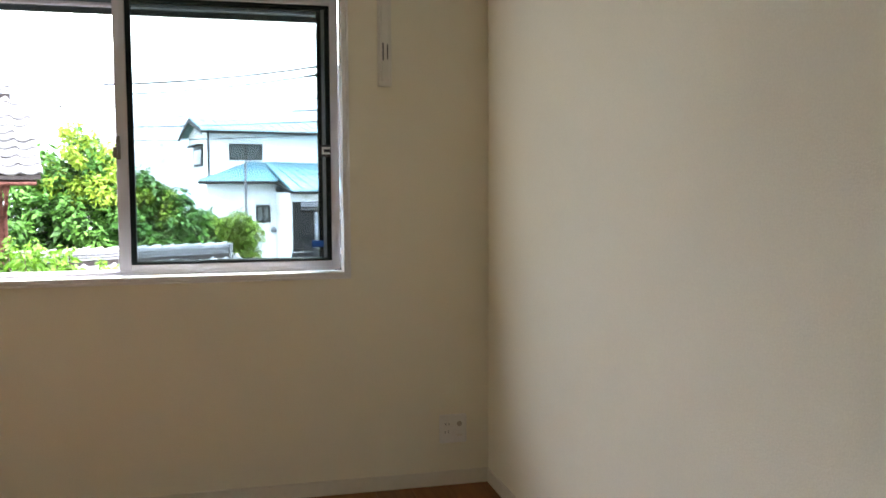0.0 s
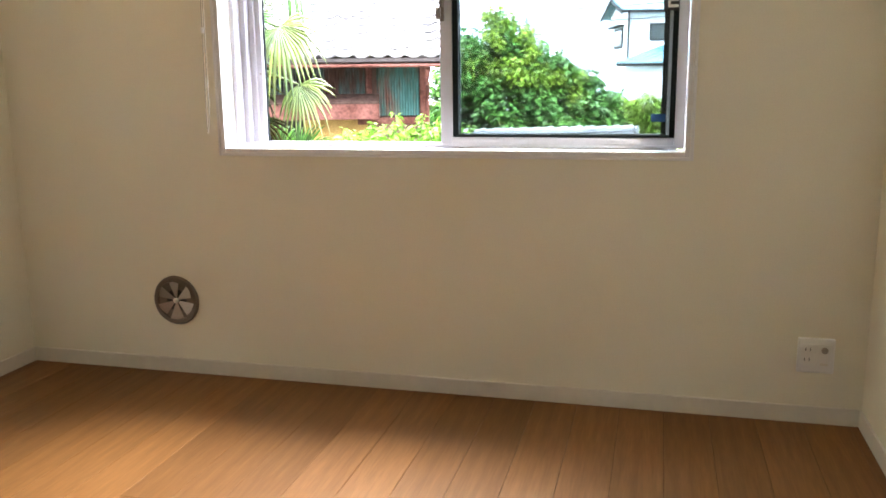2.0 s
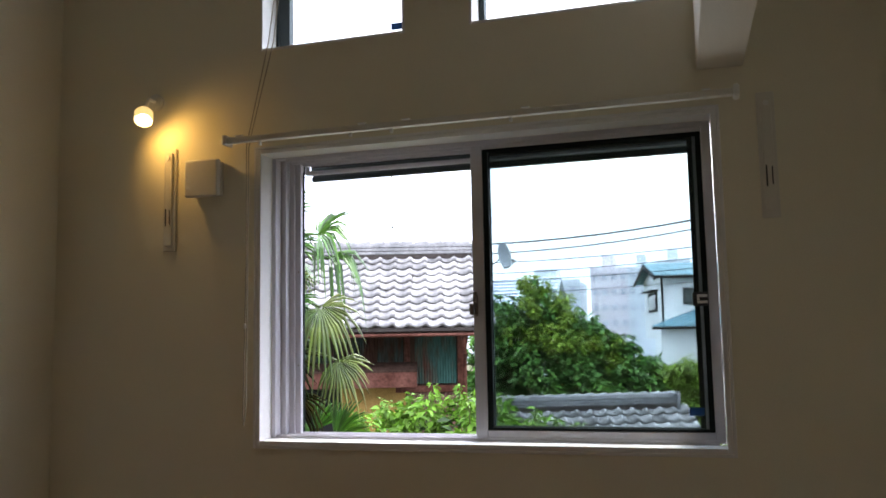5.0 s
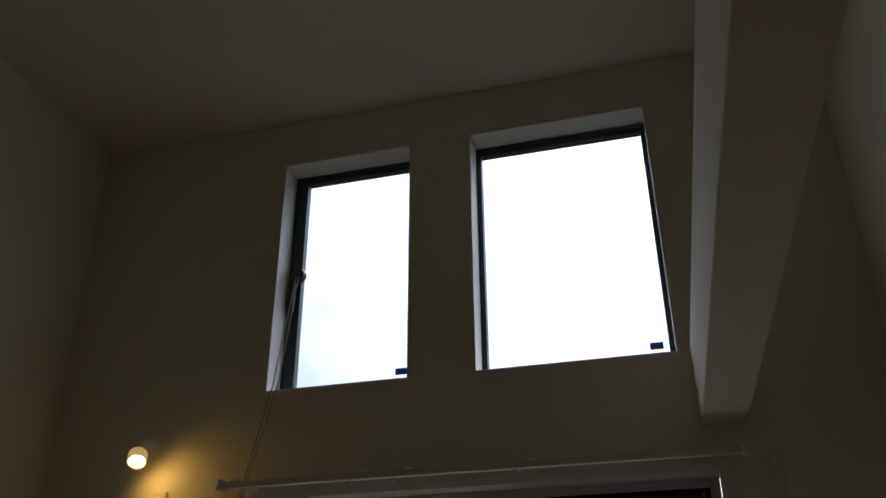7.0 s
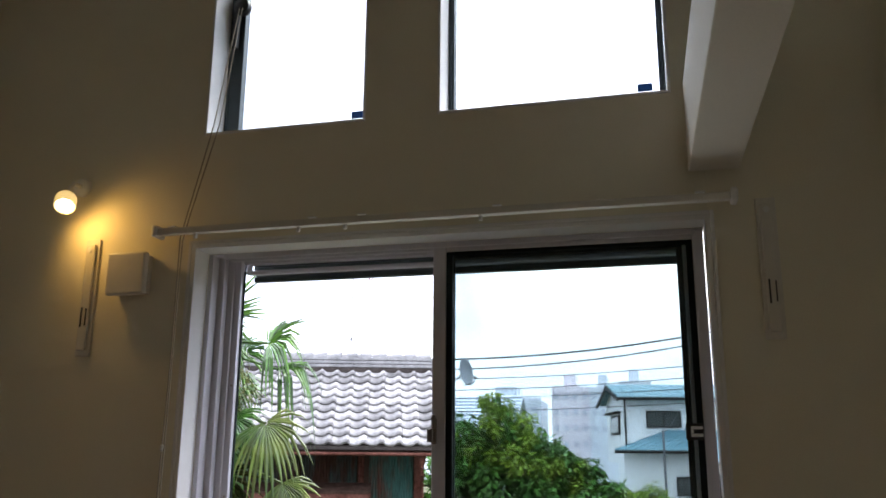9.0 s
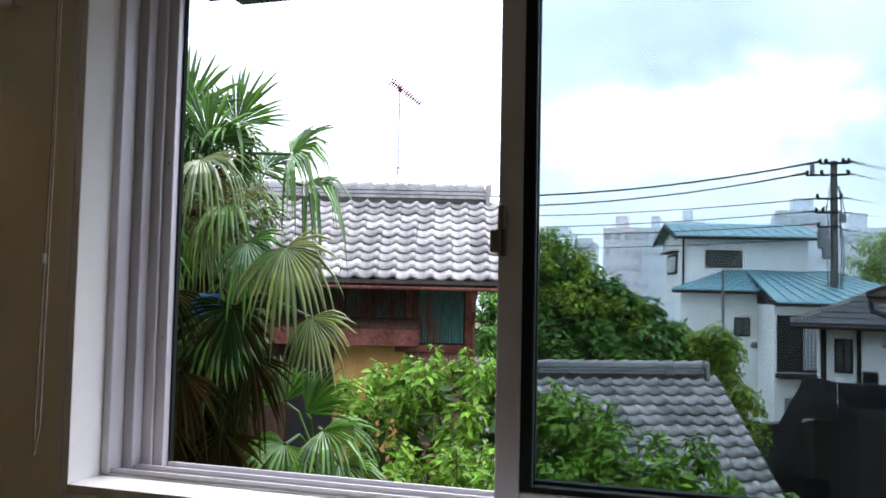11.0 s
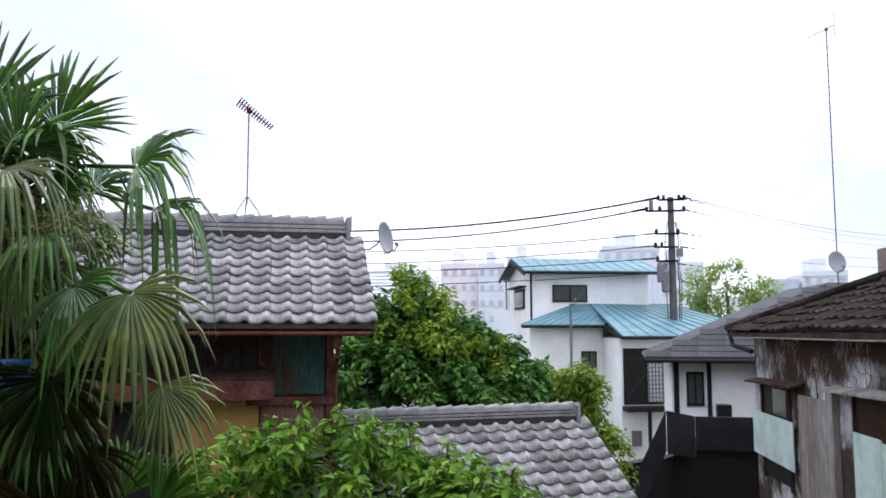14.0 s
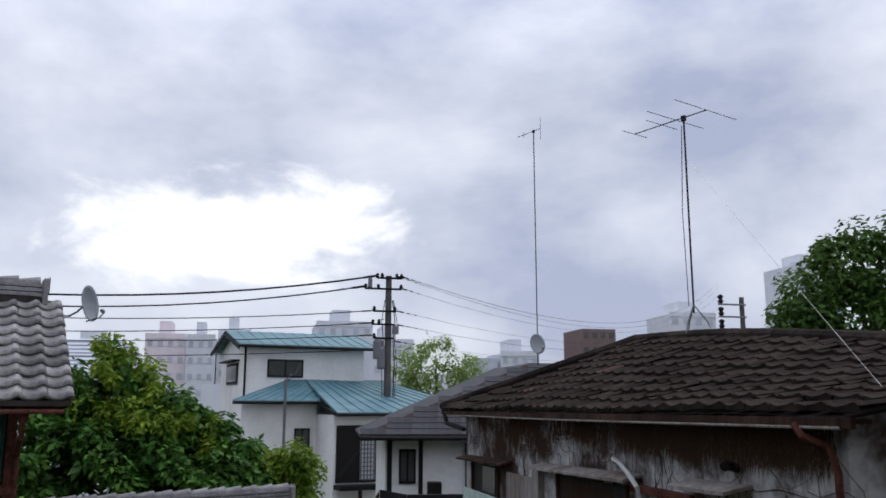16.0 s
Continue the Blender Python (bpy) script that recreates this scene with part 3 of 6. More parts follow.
# ---- floor planks ----
plank_meshes = {}
for i in range(23):
    px0 = XL + 0.04 - 0.15 + 0.15 * i
    a, b = max(px0, XL + 0.0005), min(px0 + 0.15, XR - 0.0005)
    if b - a < 0.01:
        continue
    ys = [0.0]
    y = (-0.98, -2.05, -1.45, -2.6)[(i * 3) % 4]
    while y > YB:
        ys.append(y)
        y -= 2.424
    ys.append(YB)
    for y1_, y0_ in zip(ys, ys[1:]):
        key = (round(b - a, 3), round(y1_ - y0_, 3))
        if key not in plank_meshes:
            bm = box(0.0006, key[0] - 0.0006, 0.0005, key[1] - 0.0005, -0.012, 0.0, 0.0012)
            ob = part("plank", bm, M_FLOOR, floor)
            plank_meshes[key] = ob.data
        else:
            ob = new("plank", plank_meshes[key])
            ob.parent = floor
        ob.location = (a, y0_, 0)


# ---- outdoor materials ----
M_GROUND = material("garden_soil", (0.10, 0.085, 0.055), 0.95, coarse=(0.6, 0.35, 0.65, (0.06, 0.075, 0.035)), fine=(9, 0.3), bump=0.6, bump_scale=6)
M_KAWARA = material("grey_roof_tile", (0.155, 0.146, 0.141), 0.62, coarse=(3.2, 0.38, 0.66, (0.33, 0.315, 0.305)), fine=(28, 0.24), bump=0.2, bump_scale=50, vary=0.42)
M_KAWARA_RIDGE = material("grey_ridge_tile", (0.17, 0.165, 0.165), 0.6, coarse=(5.0, 0.35, 0.7, (0.30, 0.29, 0.285)), fine=(30, 0.2), bump=0.3, bump_scale=40)
M_DECK = material("roof_deck", (0.05, 0.042, 0.038), 0.9, fine=(8, 0.3))
M_CEMTILE = material("mossy_cement_tile", (0.040, 0.030, 0.025), 0.95, coarse=(1.2, 0.35, 0.68, (0.013, 0.011, 0.010)), fine=(18, 0.45), bump=0.4, bump_scale=30, vary=0.3)
M_CEMRED = material("reddish_cement_tile", (0.10, 0.055, 0.045), 0.85, coarse=(3.0, 0.35, 0.68, (0.08, 0.05, 0.04)), fine=(18, 0.3), bump=0.4, bump_scale=30, vary=0.3)
M_RUST = material("rusty_brown_iron", (0.075, 0.028, 0.020), 0.75, coarse=(2.5, 0.35, 0.7, (0.15, 0.066, 0.050)), fine=(20, 0.25), bump=0.2, bump_scale=30)
M_DARKWOOD = material("weathered_dark_wood", (0.028, 0.016, 0.012), 0.85, coarse=(3, 0.35, 0.7, (0.075, 0.045, 0.034)), fine=(16, 0.3), stretch=(1, 1, 0.15), bump=0.3, bump_scale=25)
M_CORRU = material("green_corrugated_iron", (0.042, 0.10, 0.088), 0.7, coarse=(1.6, 0.45, 0.62, (0.09, 0.04, 0.028)), fine=(14, 0.25), stretch=(3, 1, 0.5))
M_IRONDARK = material("dark_rusted_iron", (0.030, 0.052, 0.046), 0.75, coarse=(2.2, 0.40, 0.60, (0.045, 0.022, 0.016)), fine=(14, 0.3), stretch=(3, 1, 0.5))
M_MUD = material("ochre_mud_wall", (0.36, 0.225, 0.080), 0.95, coarse=(2.2, 0.3, 0.7, (0.24, 0.14, 0.048)), fine=(60, 0.2), bump=0.5, bump_scale=50)
M_PANELBR = material("brown_ribbed_panel", (0.17, 0.092, 0.082), 0.7, coarse=(2, 0.3, 0.7, (0.13, 0.068, 0.058)), fine=(30, 0.15), stretch=(1, 1, 0.2))
M_WHITEWALL = material("white_render", (0.80, 0.80, 0.78), 0.85, coarse=(0.7, 0.4, 0.75, (0.62, 0.61, 0.58)), fine=(10, 0.05), bump=0.2, bump_scale=30)
M_BLUEROOF = material("blue_green_metal_roof", (0.085, 0.19, 0.225), 0.55, coarse=(0.8, 0.35, 0.7, (0.16, 0.27, 0.30)), fine=(6, 0.12), stretch=(1, 3, 1))
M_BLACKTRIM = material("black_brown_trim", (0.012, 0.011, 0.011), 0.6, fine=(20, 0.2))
M_PANE_DARK = material("dark_window_pane", (0.06, 0.065, 0.06), 0.12, fine=(2, 0.2))
M_SLATE = material("grey_slate_roof", (0.052, 0.052, 0.057), 0.72, coarse=(1.4, 0.35, 0.7, (0.082, 0.082, 0.088)), fine=(18, 0.2), bump=0.2, bump_scale=25, vary=0.15)
M_BALCONY = material("black_balcony_panel", (0.012, 0.0125, 0.014), 0.55, coarse=(1.2, 0.4, 0.7, (0.026, 0.026, 0.028)), fine=(20, 0.2))
M_STUCCO = material("stained_peeling_plaster", (0.055, 0.040, 0.031), 0.9, coarse=(0.95, 0.46, 0.57, (0.40, 0.39, 0.385)), fine=(7, 0.28), bump=0.5, bump_scale=14)


def add_stains(m, scale, low, high, tint, amount):
    """Lay a second, finer pattern of stains over a material's colour."""
    nt = m.node_tree
    b = nt.nodes["Principled BSDF"]
    src = b.inputs["Base Color"].links[0].from_socket
    nz = noise_node(nt, scale, 9.0, 0.72)
    mask = ramp_node(nt, nz.outputs["Fac"], ((low, (0, 0, 0)), (high, (amount,) * 3)))
    nt.links.new(mix_node(nt, src, tint, mask.outputs["Color"]), b.inputs["Base Color"])


add_stains(M_STUCCO, 3.2, 0.50, 0.66, (0.045, 0.034, 0.028), 0.85)
M_PALEGREEN = material("pale_green_board", (0.46, 0.56, 0.50), 0.75, coarse=(1.6, 0.45, 0.72, (0.30, 0.36, 0.31)), fine=(16, 0.1))
M_OLDPLANK = material("bleached_plank", (0.27, 0.25, 0.23), 0.9, coarse=(3, 0.35, 0.65, (0.16, 0.13, 0.11)), fine=(20, 0.3), stretch=(1, 1, 0.2), bump=0.3)
M_CONCRETE = material("pole_concrete", (0.11, 0.105, 0.10), 0.85, coarse=(1.2, 0.35, 0.7, (0.075, 0.072, 0.07)), fine=(20, 0.15), bump=0.2, bump_scale=30)
M_WIRE = material("black_cable", (0.02, 0.02, 0.022), 0.6, fine=(10, 0.1))
M_IRONGREY = material("grey_galvanised_iron", (0.16, 0.16, 0.17), 0.5, metal=0.5, fine=(20, 0.2))
M_DISH = material("grey_dish_paint", (0.25, 0.265, 0.28), 0.45, fine=(20, 0.1))
M_BARK = material("grey_brown_bark", (0.09, 0.065, 0.045), 0.95, fine=(20, 0.35), bump=0.6, bump_scale=20)
M_FIBRE = material("palm_trunk_fibre", (0.032, 0.018, 0.010), 0.95, coarse=(6, 0.35, 0.7, (0.07, 0.03, 0.014)), fine=(40, 0.4), stretch=(2, 2, 0.4), bump=0.8, bump_scale=30)
M_TARP = material("blue_plastic_sheet", (0.02, 0.11, 0.36), 0.45, coarse=(6, 0.35, 0.7, (0.03, 0.16, 0.46)), fine=(20, 0.1))
M_YAGI = material("reddish_aerial", (0.19, 0.042, 0.046), 0.6, metal=0.3, fine=(40, 0.2))
# Far wall, pink and window colours are paled with painted distance haze.
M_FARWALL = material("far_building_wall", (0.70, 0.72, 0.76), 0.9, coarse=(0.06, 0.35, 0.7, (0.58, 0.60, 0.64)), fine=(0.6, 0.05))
M_FARPINK = material("hazed_pink_wall", (0.79, 0.72, 0.75), 0.9, coarse=(0.06, 0.35, 0.7, (0.72, 0.63, 0.66)), fine=(0.6, 0.05))
M_FARBROWN = material("far_brown_wall", (0.17, 0.125, 0.115), 0.9, coarse=(0.1, 0.35, 0.7, (0.23, 0.175, 0.165)), fine=(0.6, 0.1))
M_FARGLASS = material("hazed_far_window", (0.45, 0.48, 0.53), 0.3, fine=(0.5, 0.2))
M_VINE = material("dry_vine", (0.058, 0.034, 0.021), 0.95, fine=(30, 0.3))
M_PVC = material("grey_conduit", (0.40, 0.40, 0.38), 0.5, fine=(30, 0.1))


def leaf_material(name, c1, c2, vary=0.35, trans=0.35):
    m = material(name, c1, 0.55, coarse=(1.6, 0.35, 0.65, c2), fine=(6, 0.2), vary=vary, spec=0.15, island=True)
    b = m.node_tree.nodes["Principled BSDF"]
    out = next(n for n in m.node_tree.nodes if n.type == "OUTPUT_MATERIAL")
    tr, mx = m.node_tree.nodes.new("ShaderNodeBsdfTranslucent"), m.node_tree.nodes.new("ShaderNodeMixShader")
    mx.inputs["Fac"].default_value = trans
    for ln in b.inputs["Base Color"].links:
        m.node_tree.links.new(ln.from_socket, tr.inputs["Color"])
    m.node_tree.links.new(b.outputs["BSDF"], mx.inputs[1])
    m.node_tree.links.new(tr.outputs["BSDF"], mx.inputs[2])
    m.node_tree.links.new(mx.outputs["Shader"], out.inputs["Surface"])
    return m


L_BUSH = leaf_material("shrub_leaf", (0.066, 0.158, 0.014), (0.15, 0.275, 0.025), 0.45, 0.25)
L_TREE = leaf_material("broad_tree_leaf", (0.038, 0.112, 0.018), (0.098, 0.212, 0.034), 0.5, 0.22)
# Shade inside the foliage, put into a darker leaf colour.
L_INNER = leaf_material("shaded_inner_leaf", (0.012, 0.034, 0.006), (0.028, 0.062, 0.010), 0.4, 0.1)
L_TREE_TOP = leaf_material("young_tree_leaf", (0.13, 0.215, 0.020), (0.24, 0.32, 0.034), 0.3)
L_BUSH2 = leaf_material("garden_tree_leaf", (0.13, 0.22, 0.022), (0.20, 0.28, 0.035))
L_FAR = leaf_material("far_tree_leaf", (0.20, 0.30, 0.075), (0.30, 0.39, 0.12), 0.3, 0.45)
L_RIGHT = leaf_material("dark_tree_leaf", (0.05, 0.11, 0.02), (0.08, 0.15, 0.03), 0.4)
L_PALM = leaf_material("palm_frond", (0.024, 0.085, 0.008), (0.080, 0.180, 0.016), 0.55, 0.14)
# Yellowed frond tone, brightened in colour to carry the pale sheen as well.
L_PALM_OLD = leaf_material("yellowing_palm_frond", (0.045, 0.095, 0.018), (0.18, 0.19, 0.045), 0.45, 0.15)
# Dead brown mixed with the crown's shade, put into the colour.
L_PALM_DEAD_SHADE = leaf_material("dead_shaded_palm_frond", (0.005, 0.015, 0.0035), (0.026, 0.014, 0.0035), 0.6, 0.03)
L_PALM_DEAD_SHADE.node_tree.nodes["Principled BSDF"].inputs["Specular IOR Level"].default_value = 0.02
for m_ in (L_PALM, L_PALM_OLD):
    m_.node_tree.nodes["Principled BSDF"].inputs["Roughness"].default_value = 0.36
    m_.node_tree.nodes["Principled BSDF"].inputs["Specular IOR Level"].default_value = 0.45
L_FLOWER = leaf_material("palm_flower", (0.13, 0.15, 0.055), (0.18, 0.18, 0.06), 0.3, 0.2)

GZ = -2.9
bm = bmesh.new()
nx, ny = 40, 40
rows = []
for j in range(ny + 1):
    yy = 0.6 + 900 * (j / ny) ** 3
    rows.append([bm.verts.new(((i / nx * 2 - 1) ** 3 * 900, yy, GZ + (noise.noise(Vector((i * 0.7, j * 0.7, 0))) * 0.05 if j < 24 else 0))) for i in range(nx + 1)])
for a, b in zip(rows, rows[1:]):
    for i in range(nx):
        bm.faces.new((a[i], a[i + 1], b[i + 1], b[i]))
tagged(part("ground", bm, M_GROUND), "dark bare garden soil between the houses", "ground", kind="structure")

# ---- roof tiles ----
def pan_tile(w, depth, name, mat):
    """One wavy clay pan tile with a thick front lip; x across, y up the slope, z off the roof."""
    n = 9
    prof = []
    for i in range(n + 1):
        u = i / n
        z = 0.030 * math.sin(math.pi * (u - 0.62) / 0.38) if u > 0.62 else -0.020 * math.sin(math.pi * u / 0.62)
        prof.append((w * (u - 0.5), z))
    vs, fs = [], []
    for yy, lift in ((-0.012, 0.030), (depth * 0.6, 0.014), (depth + 0.03, 0.0)):
        vs += [(x, yy, z + lift) for x, z in prof]
    vs += [(x, -0.008, z * 0.9 + 0.004) for x, z in prof]
    vs += [(x, 0.050, z * 0.9 + 0.002) for x, z in prof]
    k = n + 1
    for r in range(2):
        fs += [(r * k + i, r * k + i + 1, (r + 1) * k + i + 1, (r + 1) * k + i) for i in range(n)]
    fs += [(3 * k + i, 3 * k + i + 1, i + 1, i) for i in range(n)]
    fs += [(4 * k + i, 4 * k + i + 1, 3 * k + i + 1, 3 * k + i) for i in range(n)]
    me = bpy.data.meshes.new(name)
    me.from_pydata(vs, [], fs)
    me.materials.append(mat)
    me.polygons.foreach_set("use_smooth", [k2 < 2 * n for k2 in range(4 * n)])
    return me


def flat_tile(w, depth, name, mat):
    """A flat interlocking cement tile with a raised side rib and thick lip."""
    vs, fs = [], []
    prof = [(-w * 0.48, 0.010), (-w * 0.22, -0.008), (w * 0.10, 0.006), (w * 0.36, 0.026), (w * 0.48, 0.004)]
    for yy, lift in ((-0.02, 0.042), (depth + 0.03, 0.004)):
        vs += [(x, yy, z + lift) for x, z in prof]
    vs += [(x, -0.016, 0.002) for x, z in prof]
    fs += [(i, i + 1, 6 + i, 5 + i) for i in range(4)] + [(10 + i, 11 + i, i + 1, i) for i in range(4)]
    me = bpy.data.meshes.new(name)
    me.from_pydata(vs, [], fs)
    me.materials.append(mat)
    return me


PAN = pan_tile(0.27, 0.235, "roof_tile", M_KAWARA)


def kawara_slope(roof, xa, xb, zr, run, m, rng):
    """Rows of pan tiles on a slope that falls towards -y from the ridge at y=0, z=zr, in the house's own axes."""
    ang = math.atan(m)
    length = run / math.cos(ang)
    nrow, ncol = int(length / 0.235), int((xb - xa) / 0.27)
    for r in range(nrow):
        s = (nrow - r) * 0.235 + (length - nrow * 0.235)
        for c in range(ncol):
            x = xb - 0.135 - c * 0.27
            ob = new("roof_tile", PAN)
            ob.parent = roof
            ob.matrix_local = pose(x + rng.uniform(-0.004, 0.004), -s * math.cos(ang), zr - s * math.sin(ang) + rng.uniform(0.0, 0.010), math.degrees(ang) + rng.uniform(-1.5, 1.5), rng.uniform(-1.6, 1.6), rng.uniform(-1.2, 1.2))


def ridge_stack(parent, xa, xb, z, h, mat=M_KAWARA_RIDGE):
    """A Japanese ridge: flat courses, round cap tiles and an end ornament."""
    n = 3
    for k in range(n):
        inset = 0.012 * k
        part("ridge_course", box(xa, xb, -0.115 + inset, 0.115 - inset, z + h * k / (n + 1) + 0.014, z + h * (k + 1) / (n + 1), 0.005), mat, parent)
        part("ridge_bed", box(xa, xb - 0.01, -0.085 + inset, 0.085 - inset, z + h * k / (n + 1) + 0.0005, z + h * k / (n + 1) + 0.0135), M_DECK, parent)
    x = xa
    i = 0
    while x < xb - 0.05:
        bm = bmesh.new()
        add_cyl(bm, (x, 0, z + h * 0.74), (min(x + 0.262, xb), 0, z + h * 0.80), 0.060 + 0.004 * (i % 3), 0.088, 12)
        part("ridge_cap", bm, mat, parent)
        x += 0.265
        i += 1
    part("ridge_base", box(xa, xb - 0.005, -0.125, 0.125, z - 0.075, z + 0.0003, 0.004), M_DECK, parent)
    end = bmesh.new()
    add_box(end, xb + 0.001, xb + 0.07, -0.15, 0.15, z - 0.10, z + h * 1.02, 0.02)
    add_box(end, xb + 0.071, xb + 0.09, -0.08, 0.08, z + h * 0.3, z + h * 1.12, 0.015)
    part("ridge_end", end, mat, parent, "grey end ornament of the ridge")


def corrugated(parent, name, xa, xb, za, zb, y, mat, pitch=0.045, amp=0.010, label=""):
    n = int((xb - xa) / pitch * 4)
    vs, fs = [], []
    for i in range(n + 1):
        x = xa + (xb - xa) * i / n
        o = y + amp * math.sin(i * math.tau / 4 + 0.5)
        vs += [(x, o, za), (x, o, zb), (x, o + 0.012, za), (x, o + 0.012, zb)]
    for i in range(n):
        a, b = 4 * i, 4 * i + 4
        fs += [(a, b, b + 1, a + 1), (a + 2, a + 3, b + 3, b + 2), (a + 1, b + 1, b + 3, a + 3), (a, a + 2, b + 2, b)]
    return link_mesh(name, vs, fs, mat, parent, label)


def prism(poly, z0, z1):
    """An upright prism over a plan outline."""
    bm = bmesh.new()
    lo = [bm.verts.new((x, y, z0)) for x, y in poly]
    hi = [bm.verts.new((x, y, z1)) for x, y in poly]
    bm.faces.new(lo[::-1])
    bm.faces.new(hi)
    for i in range(len(poly)):
        j = (i + 1) % len(poly)
        bm.faces.new((lo[i], lo[j], hi[j], hi[i]))
    return bm


def slab(corners, thick):
    """A sloping plate through its upper corners."""
    bm = bmesh.new()
    hi = [bm.verts.new(c) for c in corners]
    lo = [bm.verts.new((c[0], c[1], c[2] - thick)) for c in corners]
    bm.faces.new(hi)
    bm.faces.new(lo[::-1])
    for i in range(len(corners)):
        j = (i + 1) % len(corners)
        bm.faces.new((lo[i], lo[j], hi[j], hi[i]))
    return bm


# ---- old tiled house with iron and mud walls ----
rng = random.Random(5)
HA = thing("old_tiled_house", "old two-storey house with grey pan-tile roof and rusty iron walls", "house", (-2.33, 12.25, 0), turn=18)
hz = 2.86
MA = 0.68
RUN = 2.0
body = part("wall", box(-6.6, -0.30, -1.22, 1.30, GZ, hz - MA * 1.25), M_DARKWOOD, HA, "dark weathered timber wall")
part("gable_wall", slab([(-0.305, -1.20, 1.98), (-0.305, 0.0, hz - 0.05), (-0.305, 1.2, 1.98)], 0.02), M_DARKWOOD, HA)
rf = part("roof", slab([(-6.7, -RUN, hz - MA * RUN - 0.02), (0.17, -RUN, hz - MA * RUN - 0.02), (0.17, 0.0, hz - 0.02), (-6.7, 0.0, hz - 0.02)], 0.05), M_DECK, HA, "grey wavy clay pan tiles")
part("back_slope", slab([(-6.7, 0.002, hz - 0.02), (0.17, 0.002, hz - 0.02), (0.17, RUN, hz - MA * RUN - 0.02), (-6.7, RUN, hz - MA * RUN - 0.02)], 0.05), M_KAWARA_RIDGE, HA)
ridge_stack(HA, -6.7, -0.05, hz, 0.26)
part("soffit", slab([(-6.65, -RUN + 0.10, hz - MA * RUN - 0.10), (0.10, -RUN + 0.10, hz - MA * RUN - 0.10), (0.10, -1.23, hz - MA * RUN + 0.02), (-6.65, -1.23, hz - MA * RUN + 0.02)], 0.02), M_DARKWOOD, HA, "dark boarded soffit under the eaves")
part("fascia", box(-6.7, 0.12, -RUN + 0.06, -RUN + 0.09, hz - MA * RUN - 0.14, hz - MA * RUN - 0.074, 0.004), M_DARKWOOD, HA)
part("gutter", tube([(-6.6, -RUN + 0.0, hz - MA * RUN - 0.12), (0.10, -RUN + 0.0, hz - MA * RUN - 0.135)], 0.026, 10), M_RUST, HA, "rusty brown gutter")
part("hopper", lathe(((0.028, -0.10), (0.045, -0.02), (0.060, 0.06), (0.052, 0.06)), 12, pose(-0.30, -1.90, hz - MA * RUN - 0.22)), M_RUST, HA)
part("downpipe", tube([(-0.30, -1.90, 1.18), (-0.30, -1.86, 1.08), (-0.28, -1.40, 0.98), (-0.28, -1.30, 0.85), (-0.28, -1.30, -1.0), (-0.28, -1.30, GZ)], 0.032, 10), M_RUST, HA, "rusty brown downpipe")
part("corner_post", box(-0.40, -0.30, -1.28, -1.222, GZ, 1.42, 0.006), M_RUST, HA)
for xa, xb, mt, lb in ((-1.12, -0.42, M_CORRU, "green corrugated iron with rust"), (-1.30, -1.20, M_RUST, "rust-brown corrugated iron"), (-2.2, -1.32, M_IRONDARK, "dark rusted corrugated iron"), (-3.4, -2.22, M_IRONDARK, "dark rusted corrugated iron")):
    corrugated(HA, "iron_sheet", xa, xb, 0.56, 1.36, -1.245, mt, label=lb)
part("post", box(-1.195, -1.125, -1.275, -1.222, 0.50, 1.38, 0.005), M_DARKWOOD, HA)
hood = part("window_hood", slab([(-3.9, -1.62, 0.80), (-1.08, -1.62, 0.80), (-1.08, -1.24, 0.93), (-3.9, -1.24, 0.93)], 0.03), M_DARKWOOD, HA, "weathered hood over the opening")
part("hood_face", box(-3.9, -1.10, -1.61, -1.57, 0.52, 0.77, 0.006), M_RUST, HA, "reddish brown hood board")
part("hood_end", box(-1.12, -1.085, -1.565, -1.24, 0.54, 0.785, 0.004), M_RUST, HA)
part("rail", box(-1.45, -0.30, -1.31, -1.285, 0.42, 0.53, 0.006), M_RUST, HA)
corrugated(HA, "ribbed_panel", -1.26, -0.42, GZ + 0.2, 0.41, -1.24, M_PANELBR, 0.06, 0.006, "brown ribbed wall panel")
part("mud_wall", box(-2.36, -1.28, -1.255, -1.223, GZ + 0.2, 0.52, 0.006), M_MUD, HA, "ochre mud plaster wall")
# Flat black panel stands for the shade inside the doorway.
part("opening", box(-3.05, -2.38, -1.235, -1.223, GZ + 0.2, 0.52), M_BLACKTRIM, HA, "black panel for the shade in a doorway")
part("mud_wall", box(-4.6, -3.07, -1.255, -1.223, GZ + 0.2, 0.52, 0.006), M_DARKWOOD, HA, "dark timber boarding")
kawara_slope(rf, -6.60, 0.20, hz, RUN, MA, rng)


